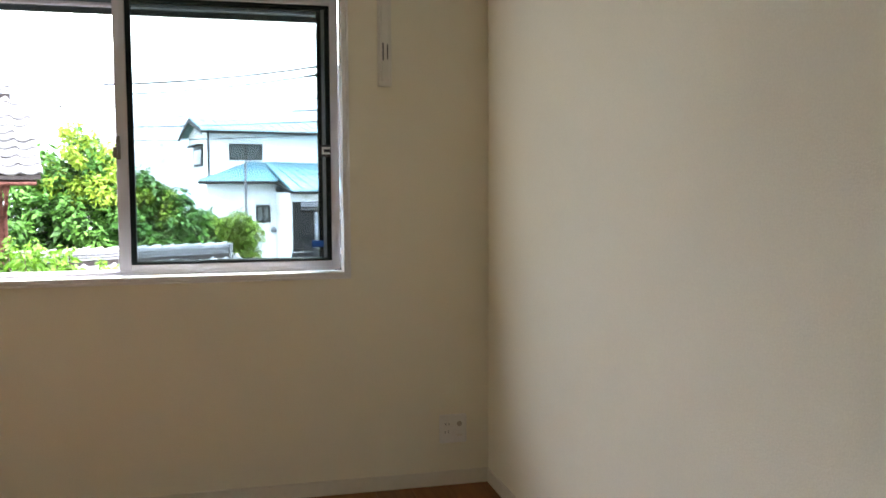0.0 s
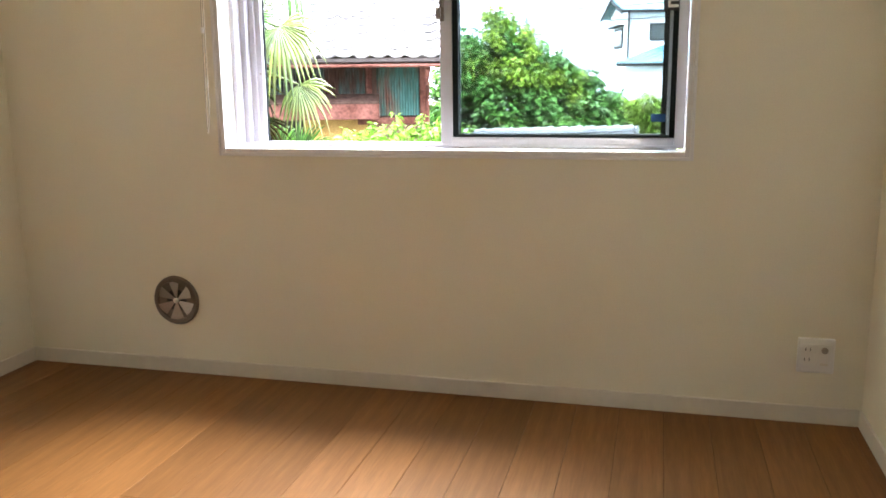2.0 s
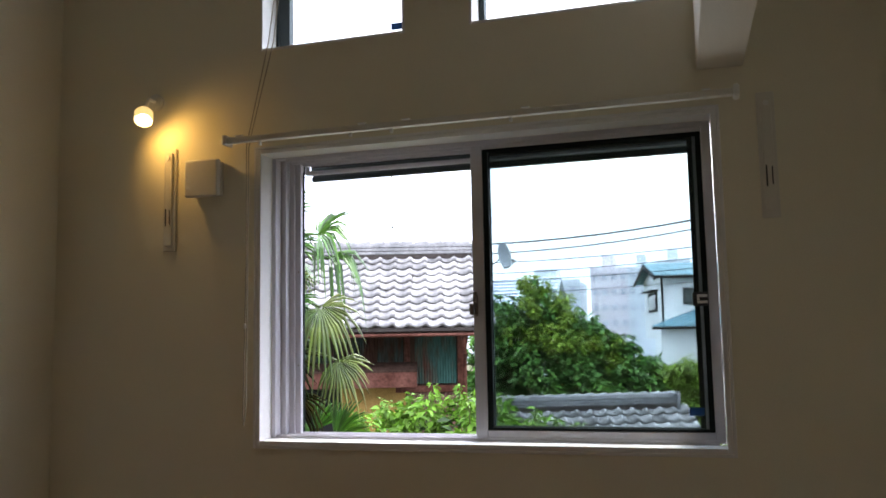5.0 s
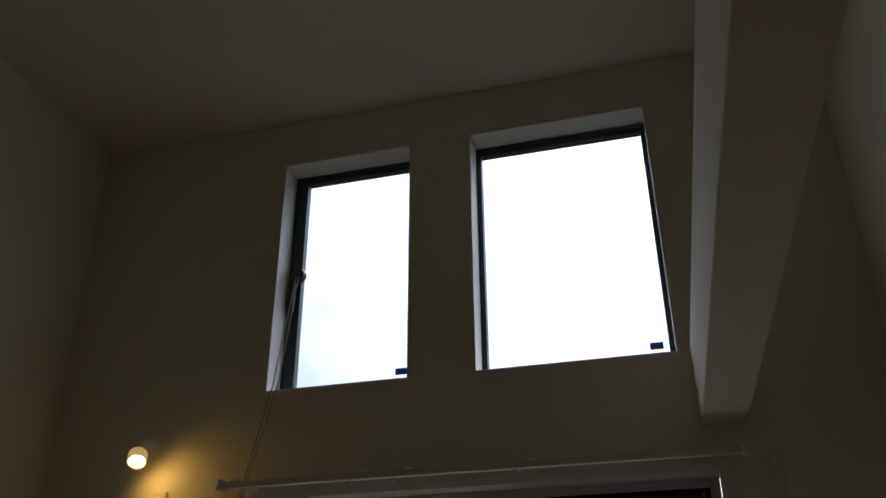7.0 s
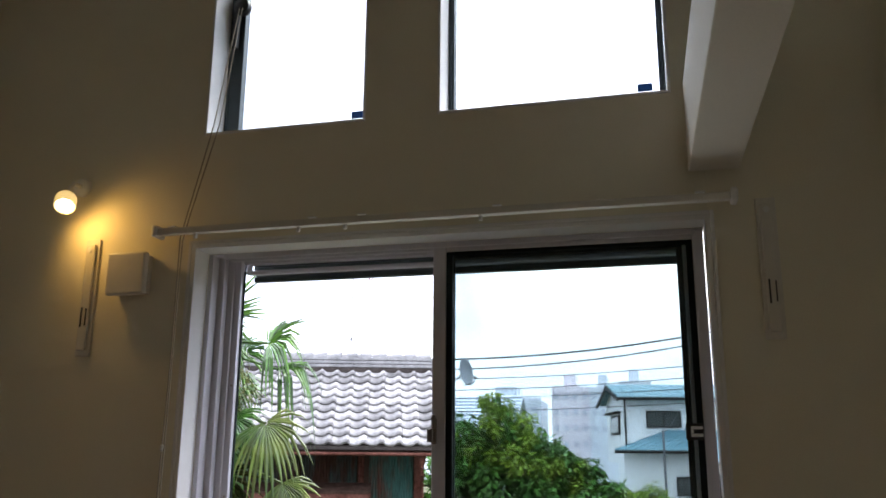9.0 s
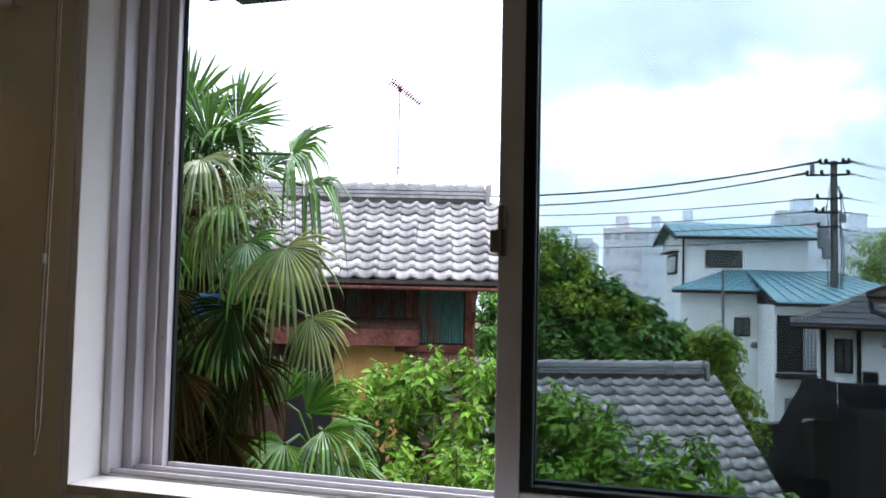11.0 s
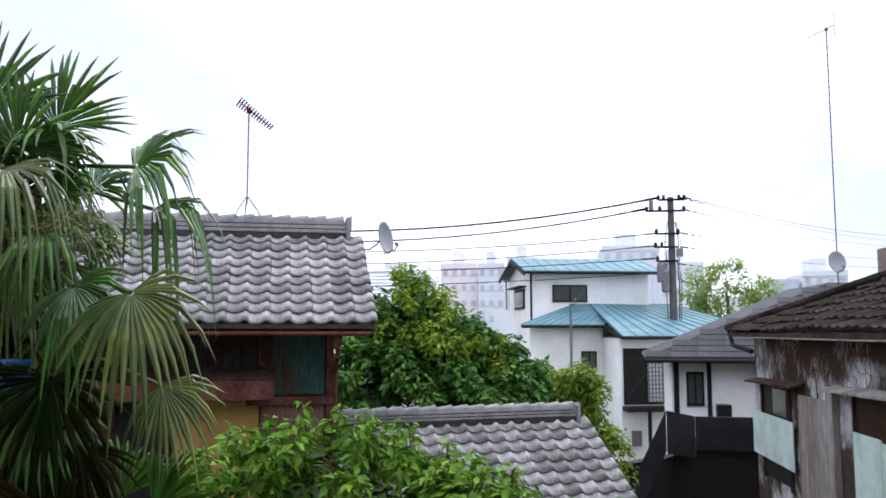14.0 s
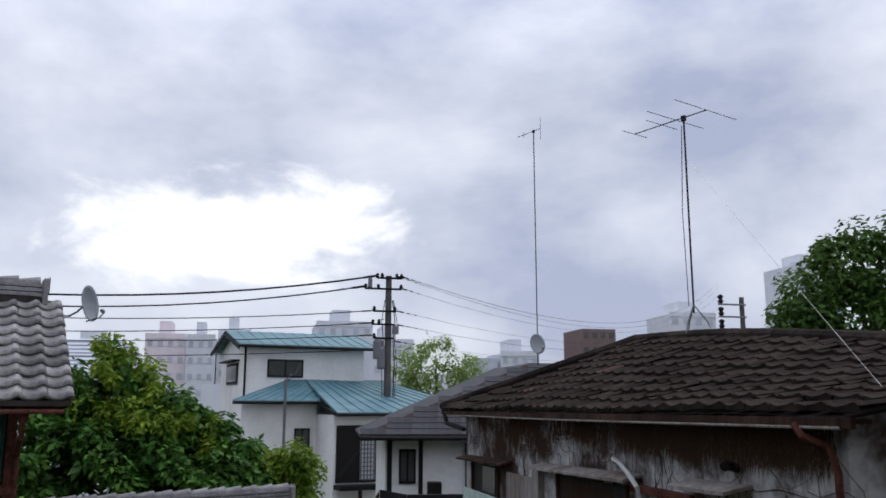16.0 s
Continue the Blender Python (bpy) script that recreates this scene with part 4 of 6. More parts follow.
def yagi(name, at, mast, boom, n, mat, label, turn=0, legs=True, tilt=0.0, size=0.34, vertical=False, thick=0.006, rods=()):
    """A roof aerial on a mast: boom with cross rods."""
    a = thing(name, label, "aerial", at, turn=turn)
    part("mast", tube([(0, 0, 0.30 if legs else 0.0), (0, 0, mast)], 0.012 if mast < 2 else 0.014, 8), M_IRONGREY if mast < 2 else M_WIRE, a)
    if legs:
        for x, y in ((-0.22, -0.12), (0.22, -0.12), (0.0, 0.2)):
            part("leg", tube([(x, y, 0), (x * 0.7, y * 0.7, 0.18), (0, 0, 0.42)], 0.010, 6), M_IRONGREY, a)
    m = Matrix.Translation((0, 0, mast)) @ Euler((0, tilt, 0)).to_matrix().to_4x4()
    bm = tube([m @ Vector((-boom * 0.3, 0, 0)), m @ Vector((boom * 0.7, 0, 0))], 0.009, 6)
    part("boom", bm, mat, a)
    part("clamp", box(-0.03, 0.03, -0.03, 0.03, mast - 0.05, mast + 0.03, 0.006), mat, a)
    for i in range(n):
        x = -boom * 0.3 + boom * i / (n - 1)
        s = size * (rods[i] if rods else 1.0 - 0.45 * i / n)
        if s == 0:
            continue
        d = Vector((0, 0, s / 2)) if vertical else Vector((0, s / 2, 0))
        part("rod", tube([m @ Vector((x, 0, 0)) - d, m @ Vector((x, 0, 0)) + d], thick, 5), mat, a)
    return a


yagi("roof_aerial", (-3.78, 11.78, 3.0), 1.74, 0.60, 14, M_YAGI, "reddish television aerial on a mast astride the ridge", 30, tilt=0.62, size=0.46, thick=0.012)


def dish(at, r, label, turn, arm):
    """A dish facing sideways; arm: the bracket's line from the dish to its support, as offsets in the world's axes."""
    d = thing("satellite_dish", label, "satellite dish", at, turn=turn)
    prof = [(r * t, 0.26 * r * t * t) for t in (0.08, 0.3, 0.5, 0.7, 0.85, 1.0)] + [(r * t, 0.26 * r * t * t - 0.012) for t in (1.0, 0.7, 0.4, 0.08)]
    part("reflector", lathe(prof, 28, pose(0, 0, 0, 82, 0, 0)), M_DISH, d, "grey dish reflector", smooth=True)
    part("feed_arm", tube([(0, -0.02, -r * 0.95), (0, -r * 0.8, -r * 0.75), (0, -r * 1.05, -r * 0.45)], 0.010, 6), M_IRONGREY, d)
    part("feed", lathe(((0.02, 0), (0.028, 0.02), (0.022, 0.06)), 12, pose(0, -r * 1.05, -r * 0.45, -60, 0, 0)), M_IRONGREY, d)
    back = Matrix.Rotation(radians(-turn), 4, "Z")
    part("bracket", tube([back @ Vector(p) for p in arm], 0.014, 8), M_IRONGREY, d)
    return d


dish((-1.80, 12.20, 2.80), 0.25, "grey satellite dish bracketed to the tiled gable", 75, [(-0.02, 0.01, -0.02), (-0.12, 0.08, -0.10), (-0.22, 0.10, -0.16), (-0.36, 0.06, -0.16)])

# ---- low tiled outbuilding ----
HB = thing("low_tiled_shed", "low outbuilding with a grey pan-tile roof in the garden", "shed", (1.1, 14.0, 0), turn=25)
bz, MB, RB = 0.0, 0.70, 2.75
part("wall", box(-4.6, -0.12, -RB + 0.45, 1.2, GZ, bz - MB * (RB - 0.42)), M_DARKWOOD, HB, "dark timber wall")
rb = part("roof", slab([(-4.8, -RB, bz - MB * RB - 0.02), (0.19, -RB, bz - MB * RB - 0.02), (0.19, 0, bz - 0.02), (-4.8, 0, bz - 0.02)], 0.05), M_DECK, HB, "grey wavy clay pan tiles")
part("back_slope", slab([(-4.8, 0.002, bz - 0.02), (0.19, 0.002, bz - 0.02), (0.19, 1.6, bz - MB * 1.6 - 0.02), (-4.8, 1.6, bz - MB * 1.6 - 0.02)], 0.05), M_KAWARA_RIDGE, HB)
ridge_stack(HB, -4.8, -0.02, bz, 0.20)
kawara_slope(rb, -4.70, 0.22, bz, RB, MB, rng)

# ---- white house with blue metal roofs ----
HW = thing("white_blue_roof_house", "white two-storey house with faded blue-green metal roofs", "house", (0.30, 31.0, 0), turn=13)
E2 = 3.62
part("upper_wall", box(0, 4.45, 0, 4.2, 1.2, E2), M_WHITEWALL, HW, "white rendered upper wall")
gb = bmesh.new()
vs = [gb.verts.new(p) for p in ((0, 0, E2), (0, 4.2, E2), (0, 2.1, 4.18), (0.1, 0, E2), (0.1, 4.2, E2), (0.1, 2.1, 4.18))]
for q in ((0, 2, 1), (3, 4, 5), (0, 3, 5, 2), (1, 2, 5, 4), (0, 1, 4, 3)):
    gb.faces.new([vs[i] for i in q])
part("gable", gb, M_WHITEWALL, HW)


def seamed_roof(name, house, a, b, c, d, n, label):
    """A metal slope with raised seams; a, b along the eave, c, d along the top."""
    a, b, c, d = map(Vector, (a, b, c, d))
    r = part(name, slab([a, b, c, d], 0.07), M_BLUEROOF, house, label)
    for i in range(n + 1):
        t = i / n
        p, q = a.lerp(b, t), d.lerp(c, t)
        if (q - p).length < 0.2:
            continue
        part("seam", tube([p + Vector((0, 0, 0.012)), q + Vector((0, 0, 0.012))], 0.016, 5), M_BLUEROOF, r)
    part("eave_edge", tube([a + Vector((0, 0, -0.07)), b + Vector((0, 0, -0.07))], 0.055, 6), M_BLACKTRIM, r, "dark eave edge")
    return r


seamed_roof("upper_roof", HW, (-0.35, -0.40, E2 + 0.02), (4.85, -0.40, E2 + 0.02), (4.75, 2.1, 4.30), (-0.35, 2.1, 4.30), 12, "faded blue-green seamed metal roof")
part("upper_back_slope", slab([(-0.35, 2.102, 4.30), (4.75, 2.102, 4.30), (4.85, 4.6, E2 + 0.02), (-0.35, 4.6, E2 + 0.02)], 0.07), M_BLUEROOF, HW)
part("verge_board", slab([(-0.38, -0.42, E2 - 0.02), (-0.33, -0.42, E2 - 0.02), (-0.33, 2.1, 4.26), (-0.38, 2.1, 4.26)], 0.16), M_BLACKTRIM, HW)
part("verge_board", slab([(-0.38, 2.101, 4.26), (-0.33, 2.101, 4.26), (-0.33, 4.6, E2 - 0.02), (-0.38, 4.6, E2 - 0.02)], 0.16), M_BLACKTRIM, HW)
part("downpipe", tube([(-0.03, -0.05, E2), (-0.03, -0.05, 1.7)], 0.04, 6), M_BLACKTRIM, HW)


def house_window(house, x0, x1, z0, z1, y):
    """A sliding window set in the wall plane y (front), with frame, two panes and a sill."""
    w = part("window", box(x0, x1, y - 0.05, y - 0.002, z1 - 0.06, z1, 0.004), M_BLACKTRIM, house, "dark-framed sliding window")
    for q in ((x0, x0 + 0.05, z0, z1 - 0.06), (x1 - 0.05, x1, z0, z1 - 0.06), (x0 + 0.05, x1 - 0.05, z0, z0 + 0.06), ((x0 + x1) / 2 - 0.025, (x0 + x1) / 2 + 0.025, z0 + 0.06, z1 - 0.06)):
        part("window_frame", box(q[0], q[1], y - 0.05, y - 0.002, q[2], q[3]), M_BLACKTRIM, w)
    for q in ((x0 + 0.05, (x0 + x1) / 2 - 0.025), ((x0 + x1) / 2 + 0.025, x1 - 0.05)):
        part("pane", box(q[0], q[1], y - 0.022, y - 0.004, z0 + 0.06, z1 - 0.06), M_PANE_DARK, w)
    return w


house_window(HW, 0.78, 2.10, 2.50, 3.14, 0.0)
gw = part("gable_window", box(-0.05, -0.002, 1.15, 3.0, 2.28, 3.05, 0.004), M_BLACKTRIM, HW, "small dark-framed gable window")
part("pane", box(-0.06, -0.051, 1.28, 2.87, 2.38, 2.95), M_PANE_DARK, gw)
part("hood", box(-0.30, -0.002, 0.95, 3.2, 3.10, 3.16, 0.01), M_BLACKTRIM, gw)
# lower storey: eaves, wing and walls
part("lower_wall", box(-0.35, 2.29, -1.2, -0.002, GZ, 1.56), M_WHITEWALL, HW, "white rendered lower wall")
part("wing_wall", box(2.30, 7.4, -3.1, 3.0, GZ, 1.19), M_WHITEWALL, HW, "white rendered wing wall")
seamed_roof("lower_roof", HW, (-0.75, -1.65, 1.66), (2.24, -1.65, 1.66), (3.4, -0.01, 2.42), (1.6, -0.01, 2.42), 9, "faded blue-green seamed metal roof")
seamed_roof("wing_roof", HW, (2.25, -3.5, 1.27), (8.0, -3.5, 1.27), (5.2, 0.2, 2.45), (2.2, -0.02, 2.43), 12, "faded blue-green seamed metal roof")
part("wing_side_slope", slab([(2.22, -3.5, 1.27), (2.22, -1.66, 1.62), (2.19, -1.66, 1.60), (2.19, -3.5, 1.25)], 0.10), M_BLACKTRIM, HW)
part("wing_hip", slab([(8.02, -3.5, 1.27), (8.2, 3.0, 1.27), (5.22, 0.3, 2.45)], 0.07), M_BLUEROOF, HW)
house_window(HW, 1.50, 2.05, 0.05, 0.72, -1.2)
part("wall_vent", lathe(((0.12, 0), (0.12, 0.06), (0.05, 0.10)), 14, pose(2.18, -1.2, -0.25, 90, 0, 0)), M_IRONGREY, HW)
# Entrance depth is not built; a black panel paints its shade.
part("entrance", box(2.38, 3.85, -3.16, -3.102, -1.0, 0.85, 0.01), M_BLACKTRIM, HW, "black panel for the shaded recess of the entrance")
lat = part("lattice", box(3.20, 3.72, -3.20, -3.17, -0.92, 0.55, 0.004), M_FARWALL, HW, "pale grey lattice screen")
for i in range(5):
    part("bar", box(3.20 + 0.115 * i, 3.245 + 0.115 * i, -3.225, -3.203, -0.92, 0.55), M_IRONGREY, lat)
for i in range(11):
    part("bar", box(3.20, 3.72, -3.25, -3.227, -0.92 + 0.14 * i, -0.885 + 0.14 * i), M_IRONGREY, lat)
part("landing", box(2.32, 3.95, -3.75, -3.105, -1.20, -1.05, 0.01), M_BLACKTRIM, HW)
part("stair_rail", tube([(2.32, -3.7, -0.75), (2.95, -3.72, 0.05)], 0.035, 6), M_BLACKTRIM, HW)
part("post", box(3.00, 3.10, -3.72, -3.62, GZ, -1.21, 0.005), M_BLACKTRIM, HW)
part("meter_box", box(2.62, 2.92, -3.26, -3.105, -2.35, -1.85, 0.01), M_IRONGREY, HW)
part("service_pole", tube([(0.95, -1.9, GZ), (0.95, -1.9, 2.35), (1.15, -1.9, 2.55)], 0.05, 8), M_IRONGREY, HW)
part("service_arm", tube([(0.95, -1.9, 2.25), (1.25, -1.85, 2.5), (1.9, -0.4, 3.05)], 0.015, 5), M_WIRE, HW)

# ---- grey slate house with black balcony ----
HC = thing("grey_slate_house", "white-walled house with grey slate hip roof and black balcony", "house", (3.0, 20.0, 0), turn=-6)
part("wall", box(0.62, 7.5, 0.55, 5.5, GZ, 0.70), M_WHITEWALL, HC, "white rendered wall")
sl = part("roof", slab([(0.0, 0.0, 0.80), (8.4, 0.0, 0.80), (7.2, 2.6, 2.62), (4.6, 2.6, 2.62)], 0.06), M_DECK, HC, "grey slate tiles")
part("hip_slope", slab([(0.0, 0.002, 0.80), (4.6, 2.6, 2.62), (4.2, 5.6, 2.62), (0.0, 6.0, 0.80)], 0.06), M_SLATE, HC)
part("gutter", tube([(0.0, -0.05, 0.72), (8.3, -0.05, 0.70)], 0.05, 8), M_BLACKTRIM, HC)
me = bpy.data.meshes.new("slate")
sa = math.atan((2.62 - 0.8) / 2.6)
me.from_pydata([(-0.30, 0, 0.016), (0.29, 0, 0.016), (0.29, 0.24, 0.002), (-0.30, 0.24, 0.002), (-0.30, 0, 0.0), (0.29, 0, 0.0)], [], [(0, 1, 2, 3), (4, 5, 1, 0), (1, 5, 2), (0, 3, 4)])
me.materials.append(M_SLATE)
for r in range(14):
    t = r / 14
    xa, xb = 4.6 * t, 8.4 - 1.2 * t
    x = xa + 0.30 + (0.3 if r % 2 else 0.0)
    while x < xb - 0.3:
        ob = new("slate", me)
        ob.parent = sl
        ob.matrix_local = pose(x, 2.6 * t + 0.004, 0.80 + 1.82 * t + 0.003, math.degrees(sa), 0, 0)
        x += 0.60
part("corner_board", box(0.66, 0.78, 0.50, 0.548, GZ, 0.69, 0.004), M_BLACKTRIM, HC)
house_window(HC, 0.95, 1.35, -0.35, 0.45, 0.55)
part("board", box(1.42, 1.52, 0.50, 0.548, -1.4, 0.69, 0.004), M_BLACKTRIM, HC)
# Black box on the wall face in place of a shaded door recess.
part("door_recess", box(2.55, 3.6, 0.48, 0.548, -1.2, 0.60, 0.01), M_BLACKTRIM, HC, "black panel for a shaded door recess")
blc = part("balcony", box(0.95, 4.2, -2.0, -1.94, -1.05, -0.36, 0.006), M_BALCONY, HC, "black balcony parapet")
part("balcony_floor", box(0.95, 4.2, -1.935, 0.545, -1.15, -1.05), M_BLACKTRIM, blc)
part("parapet", slab([(0.35, -2.6, -0.20), (0.94, -2.0, -0.36), (0.94, -1.95, -0.36), (0.35, -2.55, -0.20)], 0.85), M_BALCONY, blc)
part("stair_side", slab([(-0.55, -3.6, -1.9), (0.34, -2.6, -0.20), (0.34, -2.54, -0.20), (-0.55, -3.54, -1.9)], 0.80), M_BALCONY, blc, "black sloping stair side")
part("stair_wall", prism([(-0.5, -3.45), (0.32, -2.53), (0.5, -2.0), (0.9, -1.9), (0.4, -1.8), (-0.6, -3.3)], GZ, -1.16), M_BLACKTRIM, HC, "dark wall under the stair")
# Black upright sheet painted in for shade below the balcony floor.
part("underside", box(0.5, 4.2, -1.90, -1.86, GZ, -1.16), M_BLACKTRIM, HC, "black sheet for the shade under the balcony")
part("ac_unit", box(1.45, 1.75, -1.4, -1.1, -1.049, -0.16, 0.02), M_BLACKTRIM, HC)
mb = thing("metal_cover", "pale corrugated metal cover on the ground", "cover", (4.0, 10.2, GZ), turn=-20)
part("top", slab([(-0.6, -0.5, 0.85), (0.6, -0.5, 0.85), (0.6, 0.5, 1.0), (-0.6, 0.5, 1.0)], 0.04), M_FARWALL, mb)
part("support", box(-0.5, 0.5, -0.4, 0.4, 0.0, 0.80, 0.01), M_DARKWOOD, mb)


# ---- old plaster house with a mossy tile roof ----
HD = thing("old_plaster_house", "derelict plaster house with dark mossy tile roof and boarded windows", "house", (0, 0, 0))
DX, DY0, DY1, EZ = 4.2, 4.85, 14.75, 1.42
part("wall", box(DX, DX + 5.4, DY0, DY1, GZ, EZ), M_STUCCO, HD, "stained peeling plaster wall")


def ridge_pt(y):
    """The sagging ridge above the point y of the eave."""
    t = (12.8 - min(y, 12.8)) / (12.8 - 4.5)
    return Vector((6.6 - 0.15 * t, min(y, 12.8), 2.50 - 0.62 * t + 0.06 * math.sin(t * 5)))


def roof_pt(y, r):
    e = Vector((DX - 0.22, y, EZ - 0.03 + 0.015 * math.sin(y * 1.3)))
    return e.lerp(ridge_pt(y), r)


ys = [4.5 + (15.75 - 4.5) * i / 24 for i in range(25)]
vs, fs = [], []
for y in ys:
    top = 1.0 if y <= 12.8 else max(0.02, (15.75 - y) / 2.95)
    for k in range(3):
        p = roof_pt(y, top * k / 2)
        vs.append((p.x, p.y, p.z - 0.03))
for i in range(24):
    for k in range(2):
        a = i * 3 + k
        fs.append((a, a + 3, a + 4, a + 1))
rd = link_mesh("roof", vs, fs, M_DECK, HD, "dark mossy cement tile roof")
vs, fs = [], []
for y in ys[:18]:
    p = ridge_pt(y)
    vs += [(p.x, p.y, p.z - 0.03), (DX + 5.6, p.y, EZ)]
for i in range(17):
    fs.append((2 * i, 2 * i + 1, 2 * i + 3, 2 * i + 2))
link_mesh("back_slope", vs, fs, M_CEMTILE, HD)
far = [tuple(roof_pt(15.75, 0.0)), (DX + 5.6, 15.75, EZ), tuple(ridge_pt(12.8))]
part("hip_slope", slab(far, 0.05), M_CEMTILE, HD)
gw = bmesh.new()
q = ridge_pt(DY0)
for pts in (((DX, DY0 + 0.001, EZ - 0.05), (DX + 5.4, DY0 + 0.001, EZ - 0.05), (q.x, DY0 + 0.001, q.z - 0.05)),):
    f0 = gw.faces.new([gw.verts.new(p) for p in pts])
    ext = bmesh.ops.extrude_face_region(gw, geom=[f0])
    bmesh.ops.translate(gw, vec=(0, 0.1, 0), verts=[g for g in ext["geom"] if isinstance(g, bmesh.types.BMVert)])
part("gable", gw, M_STUCCO, HD)
TILE_D = flat_tile(0.30, 0.285, "roof_tile", M_CEMTILE)
TILE_R = flat_tile(0.30, 0.285, "roof_tile", M_CEMRED)
rng = random.Random(11)
NR = 9
for r in range(NR):
    y = 4.55
    while y < 15.6:
        lim = 1.0 if y <= 12.8 else (15.75 - y) / 2.95
        rr = r / NR
        if rr + 0.06 < lim:
            p = roof_pt(y, rr)
            up = (roof_pt(y, min(rr + 0.1, 1.0)) - roof_pt(y, rr)).normalized()
            al = (roof_pt(y - 0.2, rr) - roof_pt(y, rr)).normalized()
            nrm = al.cross(up).normalized()
            if nrm.z < 0:
                nrm = -nrm
            al = up.cross(nrm)
            m = Matrix((al, up, nrm)).transposed().to_4x4()
            m.translation = p + nrm * rng.uniform(0.0, 0.02)
            ob = new("roof_tile", TILE_R if (rr > 0.78 and 13.2 < y < 14.6) or rng.random() < 0.015 else TILE_D)
            ob.parent = rd
            ob.matrix_local = m @ pose(0, 0, 0, rng.uniform(-2.6, 2.6), rng.uniform(-2.4, 2.4), rng.uniform(-3.0, 3.0))
        y += 0.30
y = 4.5
while y < 12.75:
    a, b = ridge_pt(y), ridge_pt(y + 0.33)
    bm = bmesh.new()
    add_cyl(bm, a + Vector((0, 0, 0.02)), b + Vector((0, 0, 0.015)), 0.085, 0.095, 10)
    part("ridge_cap", bm, M_CEMTILE, HD)
    y += 0.34
for i in range(11):
    a = roof_pt(15.75, 0.0).lerp(ridge_pt(12.8), i / 11)
    b = roof_pt(15.75, 0.0).lerp(ridge_pt(12.8), (i + 1) / 11)
    part("hip_cap", cyl(a + Vector((0, 0, 0.04)), b + Vector((0, 0, 0.035)), 0.075, 0.085, 8), M_CEMTILE, HD)
part("eave_board", box(DX - 0.24, DX - 0.20, 4.5, 15.7, EZ - 0.13, EZ - 0.06, 0.004), M_DARKWOOD, HD, "dark weathered eave edge")
part("soffit", box(DX - 0.195, DX - 0.002, 4.6, 14.7, EZ - 0.10, EZ - 0.07), M_DARKWOOD, HD)
part("gutter", tube([(DX - 0.24, 4.6, EZ - 0.125), (DX - 0.24, 9.5, EZ - 0.14), (DX - 0.24, 15.7, EZ - 0.13)], 0.011, 8), M_OLDPLANK, HD, "thin bleached gutter")
part("downpipe", tube([(DX - 0.27, 15.3, EZ - 0.12), (DX - 0.25, 15.2, 1.15), (DX - 0.08, 14.6, 1.05)], 0.04, 8), M_BLACKTRIM, HD)
part("downpipe", tube([(DX - 0.27, 5.02, EZ - 0.10), (DX - 0.24, 4.98, 1.24), (DX - 0.10, 4.90, 1.17), (DX - 0.055, 4.89, 1.0), (DX - 0.055, 4.89, GZ)], 0.026, 8), M_RUST, HD, "rusty brown downpipe")


def ledge(y0, y1, z, out, mat, sag=0.0):
    part("window_hood", slab([(DX - out, y0, z - 0.05), (DX - out, y1, z - 0.05 - sag), (DX - 0.002, y1, z - sag), (DX - 0.002, y0, z)], 0.03), mat, HD, "weathered ledge over a window")


def recess(y0, y1, z0, z1):
    # No hole in the wall: black panel gives the opening's shade.
    w = part("window", box(DX - 0.012, DX - 0.002, y0, y1, z0, z1), M_BLACKTRIM, HD, "black panel for the shaded window opening")
    for a, b in ((y0 - 0.06, y0 - 0.001), (y1 + 0.001, y1 + 0.06)):
        part("window_frame", box(DX - 0.05, DX - 0.002, a, b, z0 - 0.05, z1 + 0.03, 0.004), M_DARKWOOD, w)
    return w


w1 = recess(12.75, 14.2, -0.9, 0.52)
part("pane", box(DX - 0.03, DX - 0.0125, 12.9, 13.6, 0.10, 0.50), M_PANE_DARK, w1)
ledge(12.05, 14.72, 0.67, 0.20, M_DARKWOOD, 0.05)
part("board", box(DX - 0.075, DX - 0.055, 12.45, 14.70, -0.62, 0.08, 0.004), M_PALEGREEN, HD, "pale green boarding with cracks")
part("board", box(DX - 0.060, DX - 0.030, 11.05, 12.2, -1.3, 0.50, 0.004), M_OLDPLANK, HD, "bleached cracked shutter board")
part("post", box(DX - 0.09, DX - 0.002, 10.70, 10.95, -1.6, 0.62, 0.006), M_OLDPLANK, HD)
w2 = recess(8.2, 10.1, -1.0, 0.62)
ledge(7.85, 10.75, 0.78, 0.21, M_OLDPLANK, 0.06)
for i, (a, b) in enumerate(((9.25, 10.05), (8.35, 9.22))):
    part("board", box(DX - 0.085 - 0.006 * i, DX - 0.065 - 0.006 * i, a, b, -0.9, 0.23 - 0.03 * i, 0.004), M_PALEGREEN, HD, "pale boarding across the window")
part("band", box(DX - 0.05, DX - 0.002, 6.85, 8.04, 0.60, 0.68, 0.006), M_RUST, HD)
part("band", box(DX - 0.05, DX - 0.002, 4.9, 6.0, 0.66, 0.74, 0.006), M_RUST, HD)
ledge(5.95, 6.85, 0.84, 0.26, M_OLDPLANK, 0.02)
recess(5.1, 6.7, -0.9, 0.62)
part("vent_pipe", tube([(DX - 0.002, 6.15, 0.95), (DX - 0.12, 6.12, 0.98), (DX - 0.15, 6.10, 0.965)], 0.038, 12), M_BLACKTRIM, HD, "black vent pipe")
